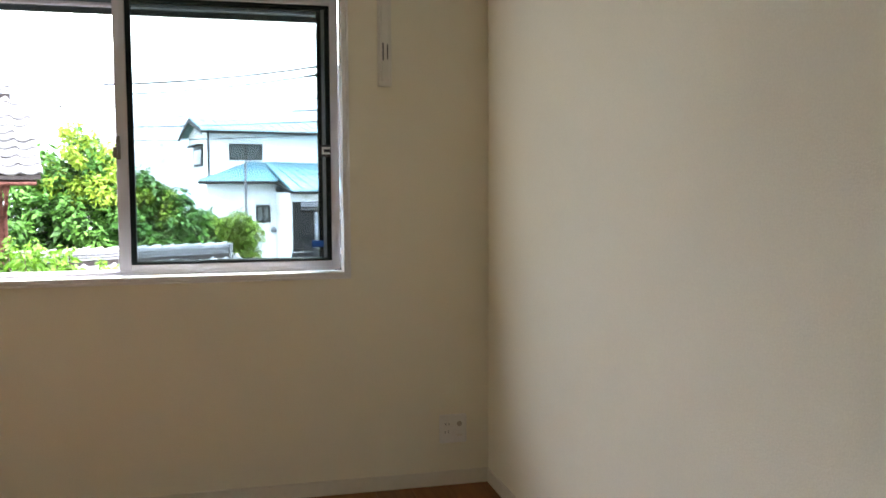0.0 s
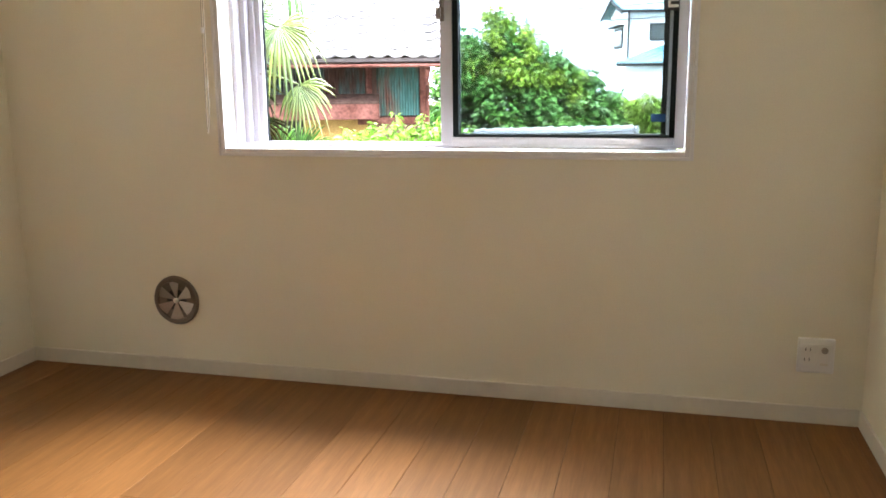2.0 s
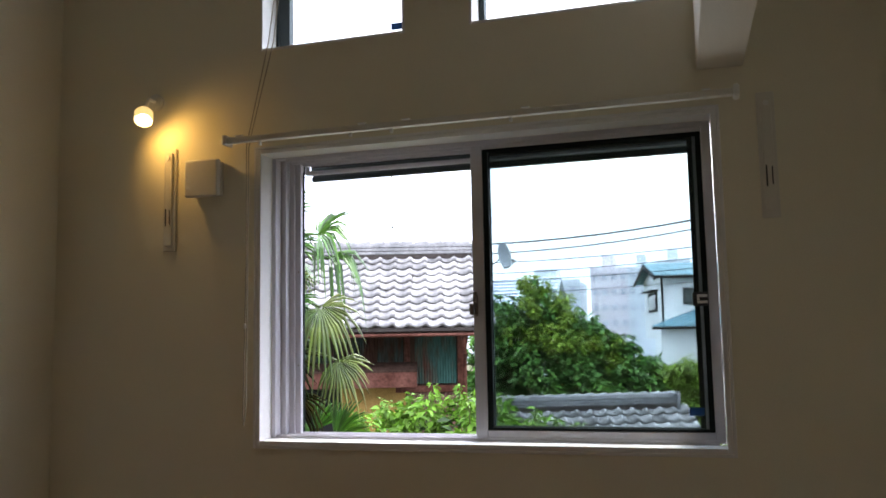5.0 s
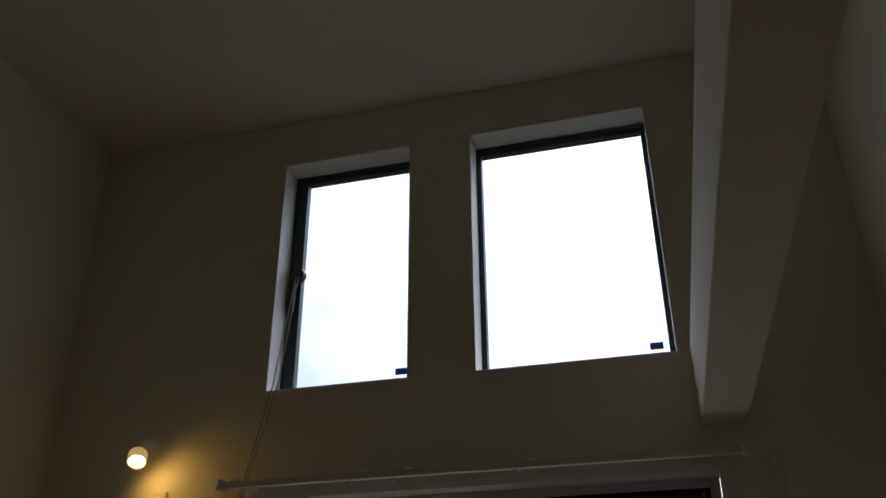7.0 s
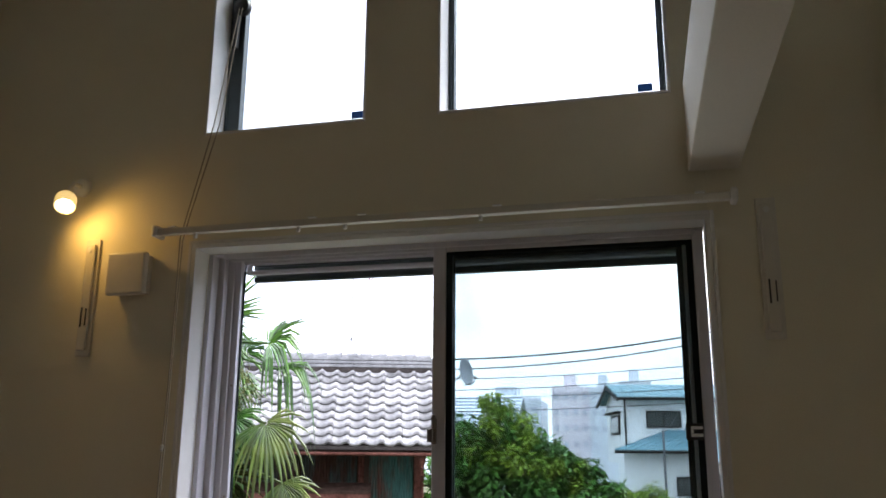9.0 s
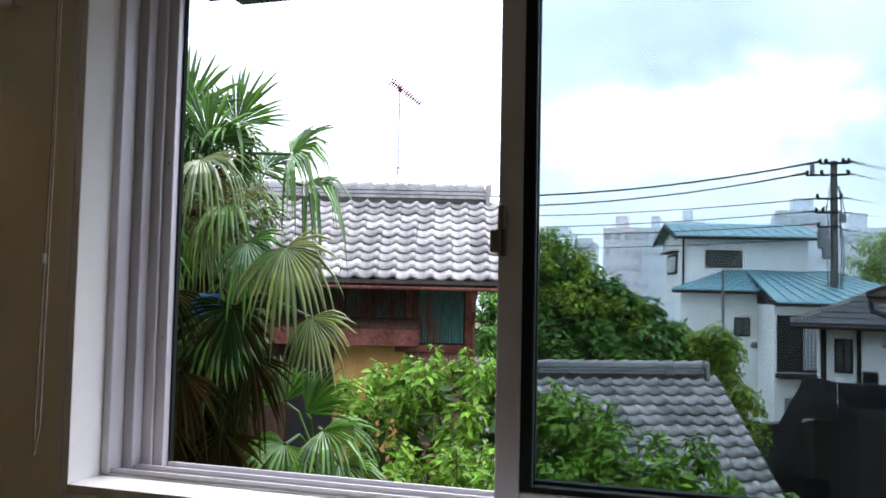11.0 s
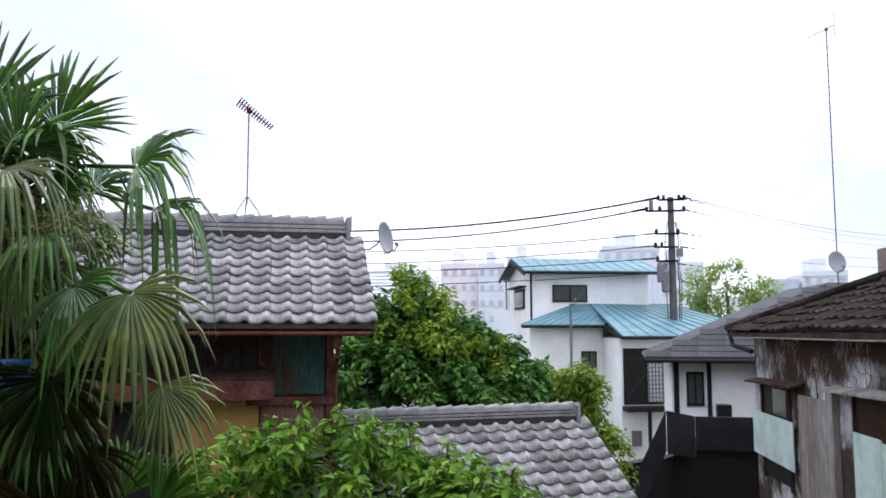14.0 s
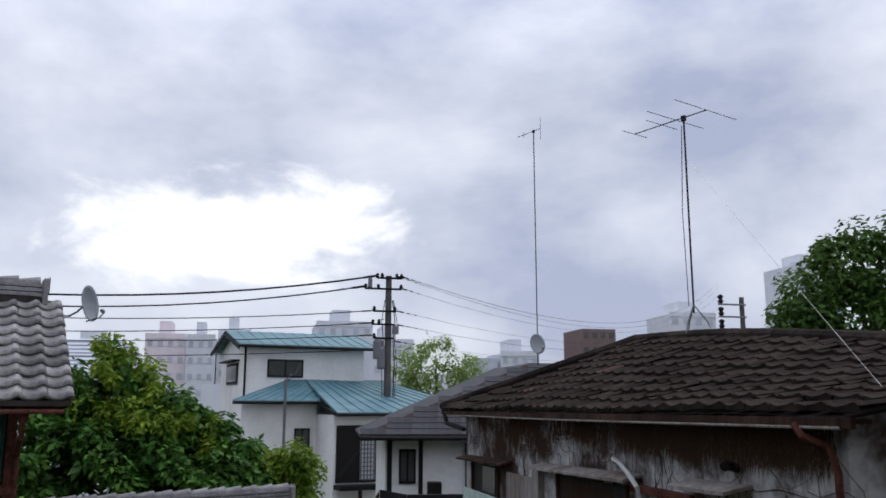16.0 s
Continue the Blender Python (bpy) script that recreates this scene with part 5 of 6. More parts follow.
part("conduit", tube([(DX - 0.02, 8.43, 0.86), (DX - 0.10, 8.30, 0.90), (DX - 0.18, 7.95, 0.87), (DX - 0.26, 7.62, 0.81), (DX - 0.275, 7.40, 0.70), (DX - 0.25, 7.38, 0.52), (DX - 0.14, 7.62, 0.20), (DX - 0.10, 7.70, -0.2), (DX - 0.09, 7.72, GZ)], 0.024, 10), M_PVC, HD, "pale grey conduit pipe")
vr = random.Random(3)
for i in range(70):
    y, z = vr.uniform(5.0, 14.5), vr.uniform(0.80, 1.35)
    pts = [(DX - 0.006, y, z)]
    ang = vr.uniform(-2.6, -0.5)
    for k in range(6):
        ang += vr.uniform(-0.7, 0.7)
        y += 0.14 * math.cos(ang)
        z = min(z + 0.11 * math.sin(ang), 1.36)
        pts.append((DX - 0.007, y, z))
    part("dry_vine", tube(pts, vr.uniform(0.0015, 0.0045), 4), M_VINE, HD)
vs, fs = [], []
for i in range(6400):
    y = vr.choice((vr.gauss(11.8, 1.0), vr.gauss(9.3, 0.40), vr.uniform(5.0, 14.6), vr.uniform(4.95, 9.5), vr.uniform(4.95, 8.2), vr.uniform(4.95, 7.2)))
    z = vr.uniform(0.85, 1.34) if y > 10.3 else vr.choice((vr.uniform(0.20, 0.62) if 8.4 < y < 10 else vr.uniform(1.05, 1.3), vr.uniform(1.12, 1.35)))
    d = vr.uniform(0.08, 0.24)
    k = len(vs)
    o = vr.uniform(-0.05, 0.05)
    xo = DX - vr.uniform(0.01, 0.07)
    vs += [(xo, y, z), (xo - 0.003, y + 0.006, z), (xo - vr.uniform(0, 0.03), y + o, z - d)]
    fs.append((k, k + 1, k + 2))
tagged(link_mesh("hanging_creeper", vs, fs, M_VINE, HD, "dry brown hanging creeper"), kind="stuff")

tall = yagi("tall_aerial", (6.55, 10.85, 2.45), 3.22, 1.36, 6, M_WIRE, "tall dark television aerial on the mossy roof", 113, size=1.42, thick=0.005, rods=(1.0, 0.0, 0.92, 0.5, 0.0, 0.42))
unturn = Matrix.Rotation(radians(-113), 4, "Z")
part("guy_wire", tube([Vector((0, 0, 2.6)), unturn @ (Vector((4.63, 5.0, 1.56)) - Vector((6.55, 10.85, 2.45)))], 0.0022, 5), M_PVC, tall, "thin steel guy wire")
part("feeder_cable", tube([(0.03, 0.02, 3.1), (0.07, 0.05, 1.8), (0.05, 0.04, 0.4)], 0.006, 5), M_WIRE, tall)
yagi("roof_aerial", (7.95, 21.6, 2.55), 6.55, 0.95, 5, M_WIRE, "tall thin aerial mast above the slate roof", 113, size=0.66, vertical=True, legs=False, rods=(1.0, 0.0, 0.0, 0.25, 0.0))
dish((7.80, 21.3, 3.08), 0.27, "grey satellite dish on the aerial mast above slates", 25, [(0, 0.02, 0), (0.06, 0.15, -0.03), (0.15, 0.30, -0.03)])


# ---- utility pole and wires ----
UP = thing("utility_pole", "grey concrete utility pole with crossarms and transformers", "utility pole", (5.30, 30.4, GZ))
ph = 6.2 - GZ
part("shaft", lathe(((0.16, 0), (0.11, ph)), 16), M_CONCRETE, UP)
for z, x0_, x1_ in ((ph - 0.10, -0.46, 0.48), (ph - 0.50, -0.90, 0.48), (ph - 1.32, -0.58, 0.26), (ph - 1.80, -0.62, 0.20), (ph - 2.30, -0.56, 0.20)):
    part("crossarm", box(x0_, x1_, -0.17, -0.09, z - 0.035, z + 0.035, 0.006), M_BLACKTRIM, UP)
part("arrester", lathe(((0.07, 0), (0.08, 0.05), (0.08, 0.32), (0.04, 0.36)), 12, pose(-0.70, -0.13, ph - 0.464)), M_IRONGREY, UP)
for x, z in ((-0.26, ph - 3.4),):
    part("transformer", lathe(((0.13, 0), (0.15, 0.05), (0.15, 0.70), (0.11, 0.77), (0.05, 0.80)), 14, pose(x, -0.12, z)), M_IRONGREY, UP)
for k in range(8):
    part("step_bolt", tube([(0.14 * (1 if k % 2 else -1), 0, ph - 1.6 - 0.45 * k), (0.34 * (1 if k % 2 else -1), 0, ph - 1.6 - 0.45 * k)], 0.015, 5), M_IRONGREY, UP)
for dx, r_ in ((0.19, 0.020), (0.25, 0.013), (-0.20, 0.016)):
    part("service_cable", tube([(dx * 0.7, -0.06, ph - 0.9), (dx * 1.25, -0.1, ph - 1.7), (dx * 0.9, -0.1, ph - 2.4), (dx * 1.2, -0.1, ph - 3.2), (dx, -0.1, ph - 4.4), (dx * 0.9, -0.1, 0.5)], r_, 6), M_WIRE, UP)
for x, z in ((-0.44, 0.0), (-0.26, 0.0), (0.28, 0.0), (0.46, 0.0), (-0.86, -0.40), (-0.40, -0.40), (0.44, -0.40), (-0.54, -1.22), (0.22, -1.22), (-0.58, -1.70), (-0.36, -1.70), (-0.52, -2.20)):
    part("insulator", lathe(((0.03, -0.06), (0.07, -0.03), (0.045, 0.0), (0.08, 0.03), (0.045, 0.06), (0.065, 0.09), (0.02, 0.13)), 10, pose(x, -0.13, ph - 0.05 + z)), M_BLACKTRIM, UP, "dark ribbed insulator")
part("transformer", lathe(((0.16, 0), (0.19, 0.05), (0.19, 0.62), (0.14, 0.70), (0.05, 0.74)), 14, pose(-0.36, -0.05, ph - 3.05)), M_IRONGREY, UP)
part("junction_box", box(0.14, 0.36, -0.22, -0.06, ph - 2.15, ph - 1.85, 0.02), M_IRONGREY, UP)


def wire(a, b, sag, r, ident="overhead_wire"):
    a, b = Vector(a), Vector(b)
    n = 16
    pts = []
    for i in range(n + 1):
        t = i / n
        p = a.lerp(b, t)
        p.z -= sag * 4 * t * (1 - t)
        pts.append(p)
    d = (pts[1] - pts[0])
    for k, (u, v, q) in enumerate(((0.0, 0.22, 0.034), (0.34, 0.44, 0.026), (0.62, 0.68, 0.022))):
        if a.x < 10:
            p0, p1 = pts[0] + d.normalized() * u * 2.2, pts[0] + d.normalized() * v * 2.2
            part("cable_sleeve", tube([p0 - Vector((5.30, 30.4, GZ)), p1 - Vector((5.30, 30.4, GZ))], q * (1.3 if r > 0.02 else 0.8), 6), M_BLACKTRIM, UP)
    w = part(ident, tube(pts, r, 5), M_WIRE)
    return tagged(w, "thin black overhead cable strung from the pole", "cable", "overhead wires")


PX, PY, PZ = 5.30, 30.27, 6.2
for a, b, s, r in (((PX - 0.44, PY, PZ - 0.02), (-17.6, 31, PZ + 0.1), 1.05, 0.036), ((PX - 0.88, PY, PZ - 0.42), (-17.6, 31, PZ - 0.30), 1.05, 0.028), ((PX - 0.5, PY, PZ - 1.3), (-18, 31, 5.0), 0.55, 0.018), ((PX - 0.6, PY, PZ - 1.75), (-18, 34, 4.6), 0.45, 0.018),
                   ((PX - 0.6, PY, PZ - 2.2), (-18, 34, 4.2), 0.35, 0.016), ((PX - 0.2, PY, PZ - 2.7), (-18, 34, 3.5), 0.3, 0.016),
                   ((PX + 0.46, PY, PZ - 0.02), (55, 90, 16.5), 3.2, 0.010), ((PX + 0.30, PY, PZ - 0.02), (55, 90, 15.9), 3.3, 0.008), ((PX + 0.4, PY, PZ - 0.45), (55, 90, 15.0), 3.0, 0.007), ((PX + 0.3, PY, PZ - 1.3), (55, 90, 13.6), 2.6, 0.006),
                   ((PX + 0.3, PY, PZ - 1.8), (55, 90, 12.4), 2.3, 0.008), ((PX + 0.2, PY, PZ - 2.4), (55, 90, 10.6), 2.0, 0.006)):
    wire(a, b, s, r)
sp = thing("signal_pole", "grey pole with stacked insulators beyond the roof", "utility pole", (33.5, 52.0, GZ))
part("shaft", lathe(((0.2, 0), (0.16, 11.9)), 12), M_CONCRETE, sp)
for k in range(3):
    part("crossarm", box(-1.9, 0.2, -0.2, -0.1, 9.6 + k * 0.85, 9.72 + k * 0.85, 0.01), M_IRONGREY, sp)
    part("insulator", lathe(((0.1, 0), (0.22, 0.15), (0.1, 0.3), (0.22, 0.45), (0.1, 0.6)), 10, pose(-1.7, -0.15, 9.72 + k * 0.85)), M_BLACKTRIM, sp)


# ---- leaves, trees and shrubs ----
def leaf_mesh(name, clumps, per, size, mat, parent, seed, aspect=0.5, droop=0.4, label=""):
    """Many small folded leaves round clump centres (x, y, z, radius)."""
    r = np.random.RandomState(seed)
    c = np.repeat(np.array([q[:3] for q in clumps], float), per, axis=0)
    rad = np.repeat(np.array([q[3] for q in clumps], float), per)
    n = len(c)
    d = r.normal(size=(n, 3))
    d /= np.linalg.norm(d, axis=1)[:, None]
    pos = c + d * (rad * r.uniform(0.35, 1.0, n) ** 0.6)[:, None]
    nrm = d * 0.6 + r.normal(size=(n, 3)) * 0.45 + np.array([0, 0, 0.75])
    nrm /= np.linalg.norm(nrm, axis=1)[:, None]
    ax = d + r.normal(size=(n, 3)) * 0.7 - np.array([0, 0, droop])
    ax -= nrm * np.sum(ax * nrm, axis=1)[:, None]
    ax /= np.linalg.norm(ax, axis=1)[:, None]
    sd = np.cross(nrm, ax)
    L = size * r.uniform(0.6, 1.3, n)[:, None]
    W = L * aspect / 2
    fold = L * 0.10
    v = np.stack([pos, pos + ax * L * 0.45 + sd * W + nrm * fold, pos + ax * L - nrm * fold * 0.8, pos + ax * L * 0.45 - sd * W + nrm * fold], 1).reshape(-1, 3)
    k = np.arange(n) * 4
    f = np.concatenate([np.stack([k, k + 1, k + 2], 1), np.stack([k, k + 2, k + 3], 1)])
    me = bpy.data.meshes.new(name)
    me.vertices.add(len(v))
    me.vertices.foreach_set("co", v.ravel())
    me.loops.add(f.size)
    me.loops.foreach_set("vertex_index", f.ravel().astype(np.int32))
    me.polygons.add(len(f))
    me.polygons.foreach_set("loop_start", np.arange(len(f), dtype=np.int32) * 3)
    me.update(calc_edges=True)
    me.validate()
    me.materials.append(mat)
    ob = new(name, me)
    ob.parent = parent
    if label:
        ob["label"] = label
    return ob


def shell_clumps(blobs, n, seed, rad):
    """Clump centres on the outer skin of several ellipsoids (x, y, z, rx, ry, rz), unevenly spread."""
    r = random.Random(seed)
    out = []
    tot = sum(b[3] * b[5] for b in blobs)
    for b in blobs:
        for _ in range(max(3, int(n * b[3] * b[5] / tot))):
            d = Vector((r.gauss(0, 1), r.gauss(0, 1), r.gauss(0, 1) + 0.35)).normalized()
            k = r.uniform(0.72, 1.08)
            out.append((b[0] + d.x * b[3] * k, b[1] + d.y * b[4] * k, b[2] + d.z * b[5] * k, rad * r.uniform(0.5, 1.6)))
    return out


def limbs(parent, base, tips, r0, mat=M_BARK):
    b = Vector(base)
    fork = b.lerp(Vector((sum(t[0] for t in tips) / len(tips), sum(t[1] for t in tips) / len(tips), b.z)), 0.3)
    fork.z = b.z + (min(t[2] for t in tips) - b.z) * 0.6
    bm = bmesh.new()
    add_cyl(bm, b, fork, r0, r0 * 0.7, 10)
    part("trunk", bm, mat, parent)
    for t in tips:
        t = Vector(t)
        mid = fork.lerp(t, 0.5) + Vector((0, 0, 0.12))
        bm = bmesh.new()
        add_cyl(bm, fork, mid, r0 * 0.5, r0 * 0.3, 7)
        add_cyl(bm, mid, t, r0 * 0.3, r0 * 0.08, 6)
        part("limb", bm, mat, parent)


TB = thing("broadleaf_tree", "dense dark green broadleaf tree with yellowish young top", "tree", (0, 0, 0))
tree_blobs = [(-2.10, 17.4, 1.50, 0.80, 0.8, 0.85), (-2.95, 17.2, 1.55, 0.35, 0.4, 0.55), (-3.1, 17.0, 0.6, 0.9, 0.9, 0.85), (-1.30, 17.2, 0.95, 0.85, 0.9, 0.75), (-0.55, 17.3, 0.50, 0.85, 0.9, 0.70), (0.25, 17.2, 0.15, 0.75, 0.8, 0.6), (-2.2, 16.4, 0.1, 1.4, 0.9, 0.85), (-0.6, 16.4, -0.35, 1.3, 0.9, 0.85), (0.55, 16.6, -0.6, 0.8, 0.8, 0.8)]
limbs(TB, (-0.9, 17.3, GZ), [(b[0], b[1], b[2]) for b in tree_blobs], 0.20)
leaf_mesh("crown", shell_clumps(tree_blobs, 150, 1, 0.25), 130, 0.175, L_TREE, TB, 1)
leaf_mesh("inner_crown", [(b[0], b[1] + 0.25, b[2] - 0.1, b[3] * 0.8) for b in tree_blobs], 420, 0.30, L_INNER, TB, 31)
leaf_mesh("young_crown", shell_clumps([(-2.10, 17.0, 1.85, 0.75, 0.8, 0.75), (-1.45, 16.8, 1.25, 0.75, 0.8, 0.6), (-0.7, 16.8, 0.85, 0.7, 0.8, 0.5), (0.15, 16.8, 0.40, 0.6, 0.7, 0.4)], 60, 2, 0.22), 100, 0.14, L_TREE_TOP, TB, 2, label="yellow-green young leaves")
TB2 = thing("garden_tree", "bushy light green garden tree beside the white house", "tree", (0, 0, 0))
blobs2 = [(1.20, 16.8, -0.45, 0.50, 0.5, 0.70), (1.75, 16.2, -1.15, 0.42, 0.5, 0.75), (0.95, 17.0, 0.10, 0.42, 0.5, 0.50), (1.50, 16.4, 0.05, 0.22, 0.25, 0.65), (1.25, 16.5, 0.35, 0.12, 0.15, 0.5)]
limbs(TB2, (1.6, 16.6, GZ), [(b[0], b[1], b[2]) for b in blobs2], 0.10)
leaf_mesh("crown", shell_clumps(blobs2, 150, 4, 0.18), 50, 0.12, L_BUSH2, TB2, 4)

TF = thing("feathery_tree", "pale green feathery tree behind the slate roof", "tree", (0, 0, 0))
blobsf = [(8.8, 45, 3.6, 1.0, 0.9, 0.8), (10.3, 45, 4.2, 1.1, 0.9, 0.9), (11.8, 45, 3.4, 1.1, 0.9, 0.8), (10.4, 45, 2.9, 2.2, 1.0, 0.8), (9.2, 45, 2.1, 1.4, 1.0, 0.8), (12.0, 45, 2.1, 1.6, 1.0, 0.8)]
limbs(TF, (10.3, 45, GZ), [(b[0], b[1], b[2] + 0.3) for b in blobsf], 0.22)
leaf_mesh("crown", shell_clumps(blobsf, 170, 6, 0.40), 36, 0.20, L_FAR, TF, 6)

TR = thing("tall_tree", "tall dark green tree rising behind the mossy roof", "tree", (0, 0, 0))
blobsr = [(10.5, 12.5, 3.75, 0.85, 0.8, 0.70), (11.5, 12.2, 3.85, 1.0, 0.9, 0.8), (11.0, 12.6, 2.9, 1.5, 0.9, 0.8), (9.55, 12.6, 2.80, 0.45, 0.4, 0.35), (9.8, 12.5, 3.3, 0.5, 0.5, 0.5), (12.6, 12.2, 3.0, 1.2, 0.9, 0.9)]
limbs(TR, (11.6, 12.8, GZ), [(b[0], b[1], b[2]) for b in blobsr], 0.22)
leaf_mesh("crown", shell_clumps(blobsr, 220, 8, 0.22), 70, 0.14, L_RIGHT, TR, 8)

SH = thing("garden_shrub", "bright green leafy garden shrub in front of the houses", "shrub", (0, 0, 0))
shrub = [(-2.0, 7.2, -0.15, 0.75, 0.6, 0.50), (-1.35, 7.2, -0.1, 0.75, 0.6, 0.55), (-0.55, 6.8, -0.25, 0.8, 0.6, 0.55), (0.15, 6.6, -0.40, 0.7, 0.6, 0.55), (0.75, 6.0, -0.55, 0.7, 0.6, 0.52), (1.25, 5.5, -0.75, 0.6, 0.6, 0.50),
         (-1.1, 5.7, -0.75, 0.8, 0.6, 0.50), (-0.1, 5.2, -0.75, 0.8, 0.6, 0.55), (0.6, 4.9, -0.85, 0.6, 0.5, 0.50), (-2.2, 6.1, -1.0, 0.8, 0.6, 0.5), (-1.0, 5.0, -1.3, 1.2, 0.7, 0.5), (0.6, 4.6, -1.4, 1.0, 0.6, 0.5)]
limbs(SH, (-0.5, 6.2, GZ), [(b[0], b[1], b[2]) for b in shrub], 0.09)
shrub = [(b[0], b[1], b[2] + (0.02 if b[0] > -0.2 else 0.08), b[3], b[4], b[5]) for b in shrub]
leaf_mesh("foliage", shell_clumps(shrub, 330, 12, 0.13), 46, 0.125, L_BUSH, SH, 12, aspect=0.46, droop=0.3)
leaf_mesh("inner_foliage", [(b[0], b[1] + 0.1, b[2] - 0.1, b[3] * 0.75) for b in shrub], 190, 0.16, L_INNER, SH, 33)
sr = random.Random(21)
for i in range(44):
    b = shrub[i % 9]
    p = Vector((b[0] + sr.uniform(-0.5, 0.5), b[1] + sr.uniform(-0.2, 0.3), b[2] + b[5] * 0.7))
    q = p + Vector((sr.uniform(-0.08, 0.08), sr.uniform(-0.05, 0.05), sr.uniform(0.18, 0.42)))
    part("shoot", tube([p, q], 0.006, 5), M_BARK, SH)
    leaf_mesh("shoot_leaves", [(*p.lerp(q, t), 0.05) for t in (0.35, 0.55, 0.75, 0.95)], 8, 0.095, L_BUSH, SH, 100 + i)


# ---- fan palm ----
def fan(parent, hub, aim, normal, radius, n, spread, droop, mat, seed, stalk_from=None, name="frond"):
    """A fan leaf: narrow folded fingers from a hub, joined for the inner third and drooping at the tips."""
    r = random.Random(seed)
    hub, aim = Vector(hub), Vector(aim).normalized()
    nrm = Vector(normal)
    nrm = (nrm - aim * nrm.dot(aim)).normalized()
    side = aim.cross(nrm)
    vs, fs = [], []
    for i in range(n):
        a = radians(spread) * (i / (n - 1) - 0.5) + r.uniform(-0.02, 0.02)
        d = aim * math.cos(a) + side * math.sin(a)
        e = nrm.cross(d).normalized()
        L = radius * (1.0 - 0.22 * abs(i / (n - 1) - 0.5) * 2) * r.uniform(0.9, 1.08)
        dr = droop * r.uniform(0.5, 1.6) + (0.7 if r.random() < 0.18 else 0.0)
        w0 = radians(spread) / (n - 1) * 0.52
        k = len(vs)
        for t in (0.04, 0.30, 0.55, 0.80, 1.0):
            w = w0 * L * t if t <= 0.56 else w0 * L * 0.55 * (1.25 - t) / 0.70
            w = min(w, w0 * L * t)
            sink = dr * L * max(0.0, t - 0.35) ** 2 * 1.9
            c = hub + d * (L * t * (1.0 - 0.25 * dr * max(0.0, t - 0.35))) + Vector((0, 0, -sink)) + nrm * (0.02 * math.sin(t * 3))
            if t == 1.0:
                w = 0.0012
            vs += [c - e * w - nrm * w * 0.5, c + nrm * w * 0.25, c + e * w - nrm * w * 0.5]
        for q in range(4):
            b = k + 3 * q
            fs += [(b, b + 1, b + 4, b + 3), (b + 1, b + 2, b + 5, b + 4)]
    f = link_mesh(name, vs, fs, mat, parent)
    if stalk_from is not None:
        s = Vector(stalk_from)
        mid = s.lerp(hub, 0.55) + Vector((0, 0, 0.10))
        part("leaf_stalk", tube([s, mid, hub], 0.011, 6), mat, f)
    return f


PT = Vector((-2.25, 3.75, 0))
palm = thing("fan_palm", "shaggy fan palm with green and yellowing fronds", "palm tree", (0.06, -0.05, 0.07))
bm = bmesh.new()
prev = None
pr = random.Random(9)
for i in range(13):
    t = i / 12
    z = GZ + (2.05 - GZ) * t
    rr = 0.10 + 0.06 * t + (0.05 if i % 2 else 0.0)
    ring = [bm.verts.new((PT.x + rr * (1 + pr.uniform(-0.2, 0.2)) * math.cos(k * math.tau / 14), PT.y + rr * (1 + pr.uniform(-0.2, 0.2)) * math.sin(k * math.tau / 14), z)) for k in range(14)]
    if prev:
        for k in range(14):
            bm.faces.new((prev[k], prev[(k + 1) % 14], ring[(k + 1) % 14], ring[k]))
    prev = ring
bm.faces.new(prev)
part("trunk", bm, M_FIBRE, palm, "shaggy brown fibrous trunk")
vs, fs = [], []
for i in range(1500):
    a, z = pr.uniform(0, math.tau), pr.uniform(-1.2, 2.0)
    r0 = 0.15 + pr.uniform(0, 0.10)
    p = Vector((PT.x + r0 * math.cos(a), PT.y + r0 * math.sin(a), z))
    o = Vector((math.cos(a), math.sin(a), 0)) * pr.uniform(0.05, 0.30) + Vector((pr.uniform(-0.1, 0.1), pr.uniform(-0.1, 0.1), -pr.uniform(0.12, 0.40)))
    w = Vector((-math.sin(a), math.cos(a), 0)) * pr.uniform(0.003, 0.012)
    k = len(vs)
    vs += [p - w, p + w, p + o]
    fs.append((k, k + 1, k + 2))
tagged(link_mesh("fibre", vs, fs, M_FIBRE, palm, "hanging brown fibre"), kind="stuff")
top = (PT.x, PT.y, 1.95)
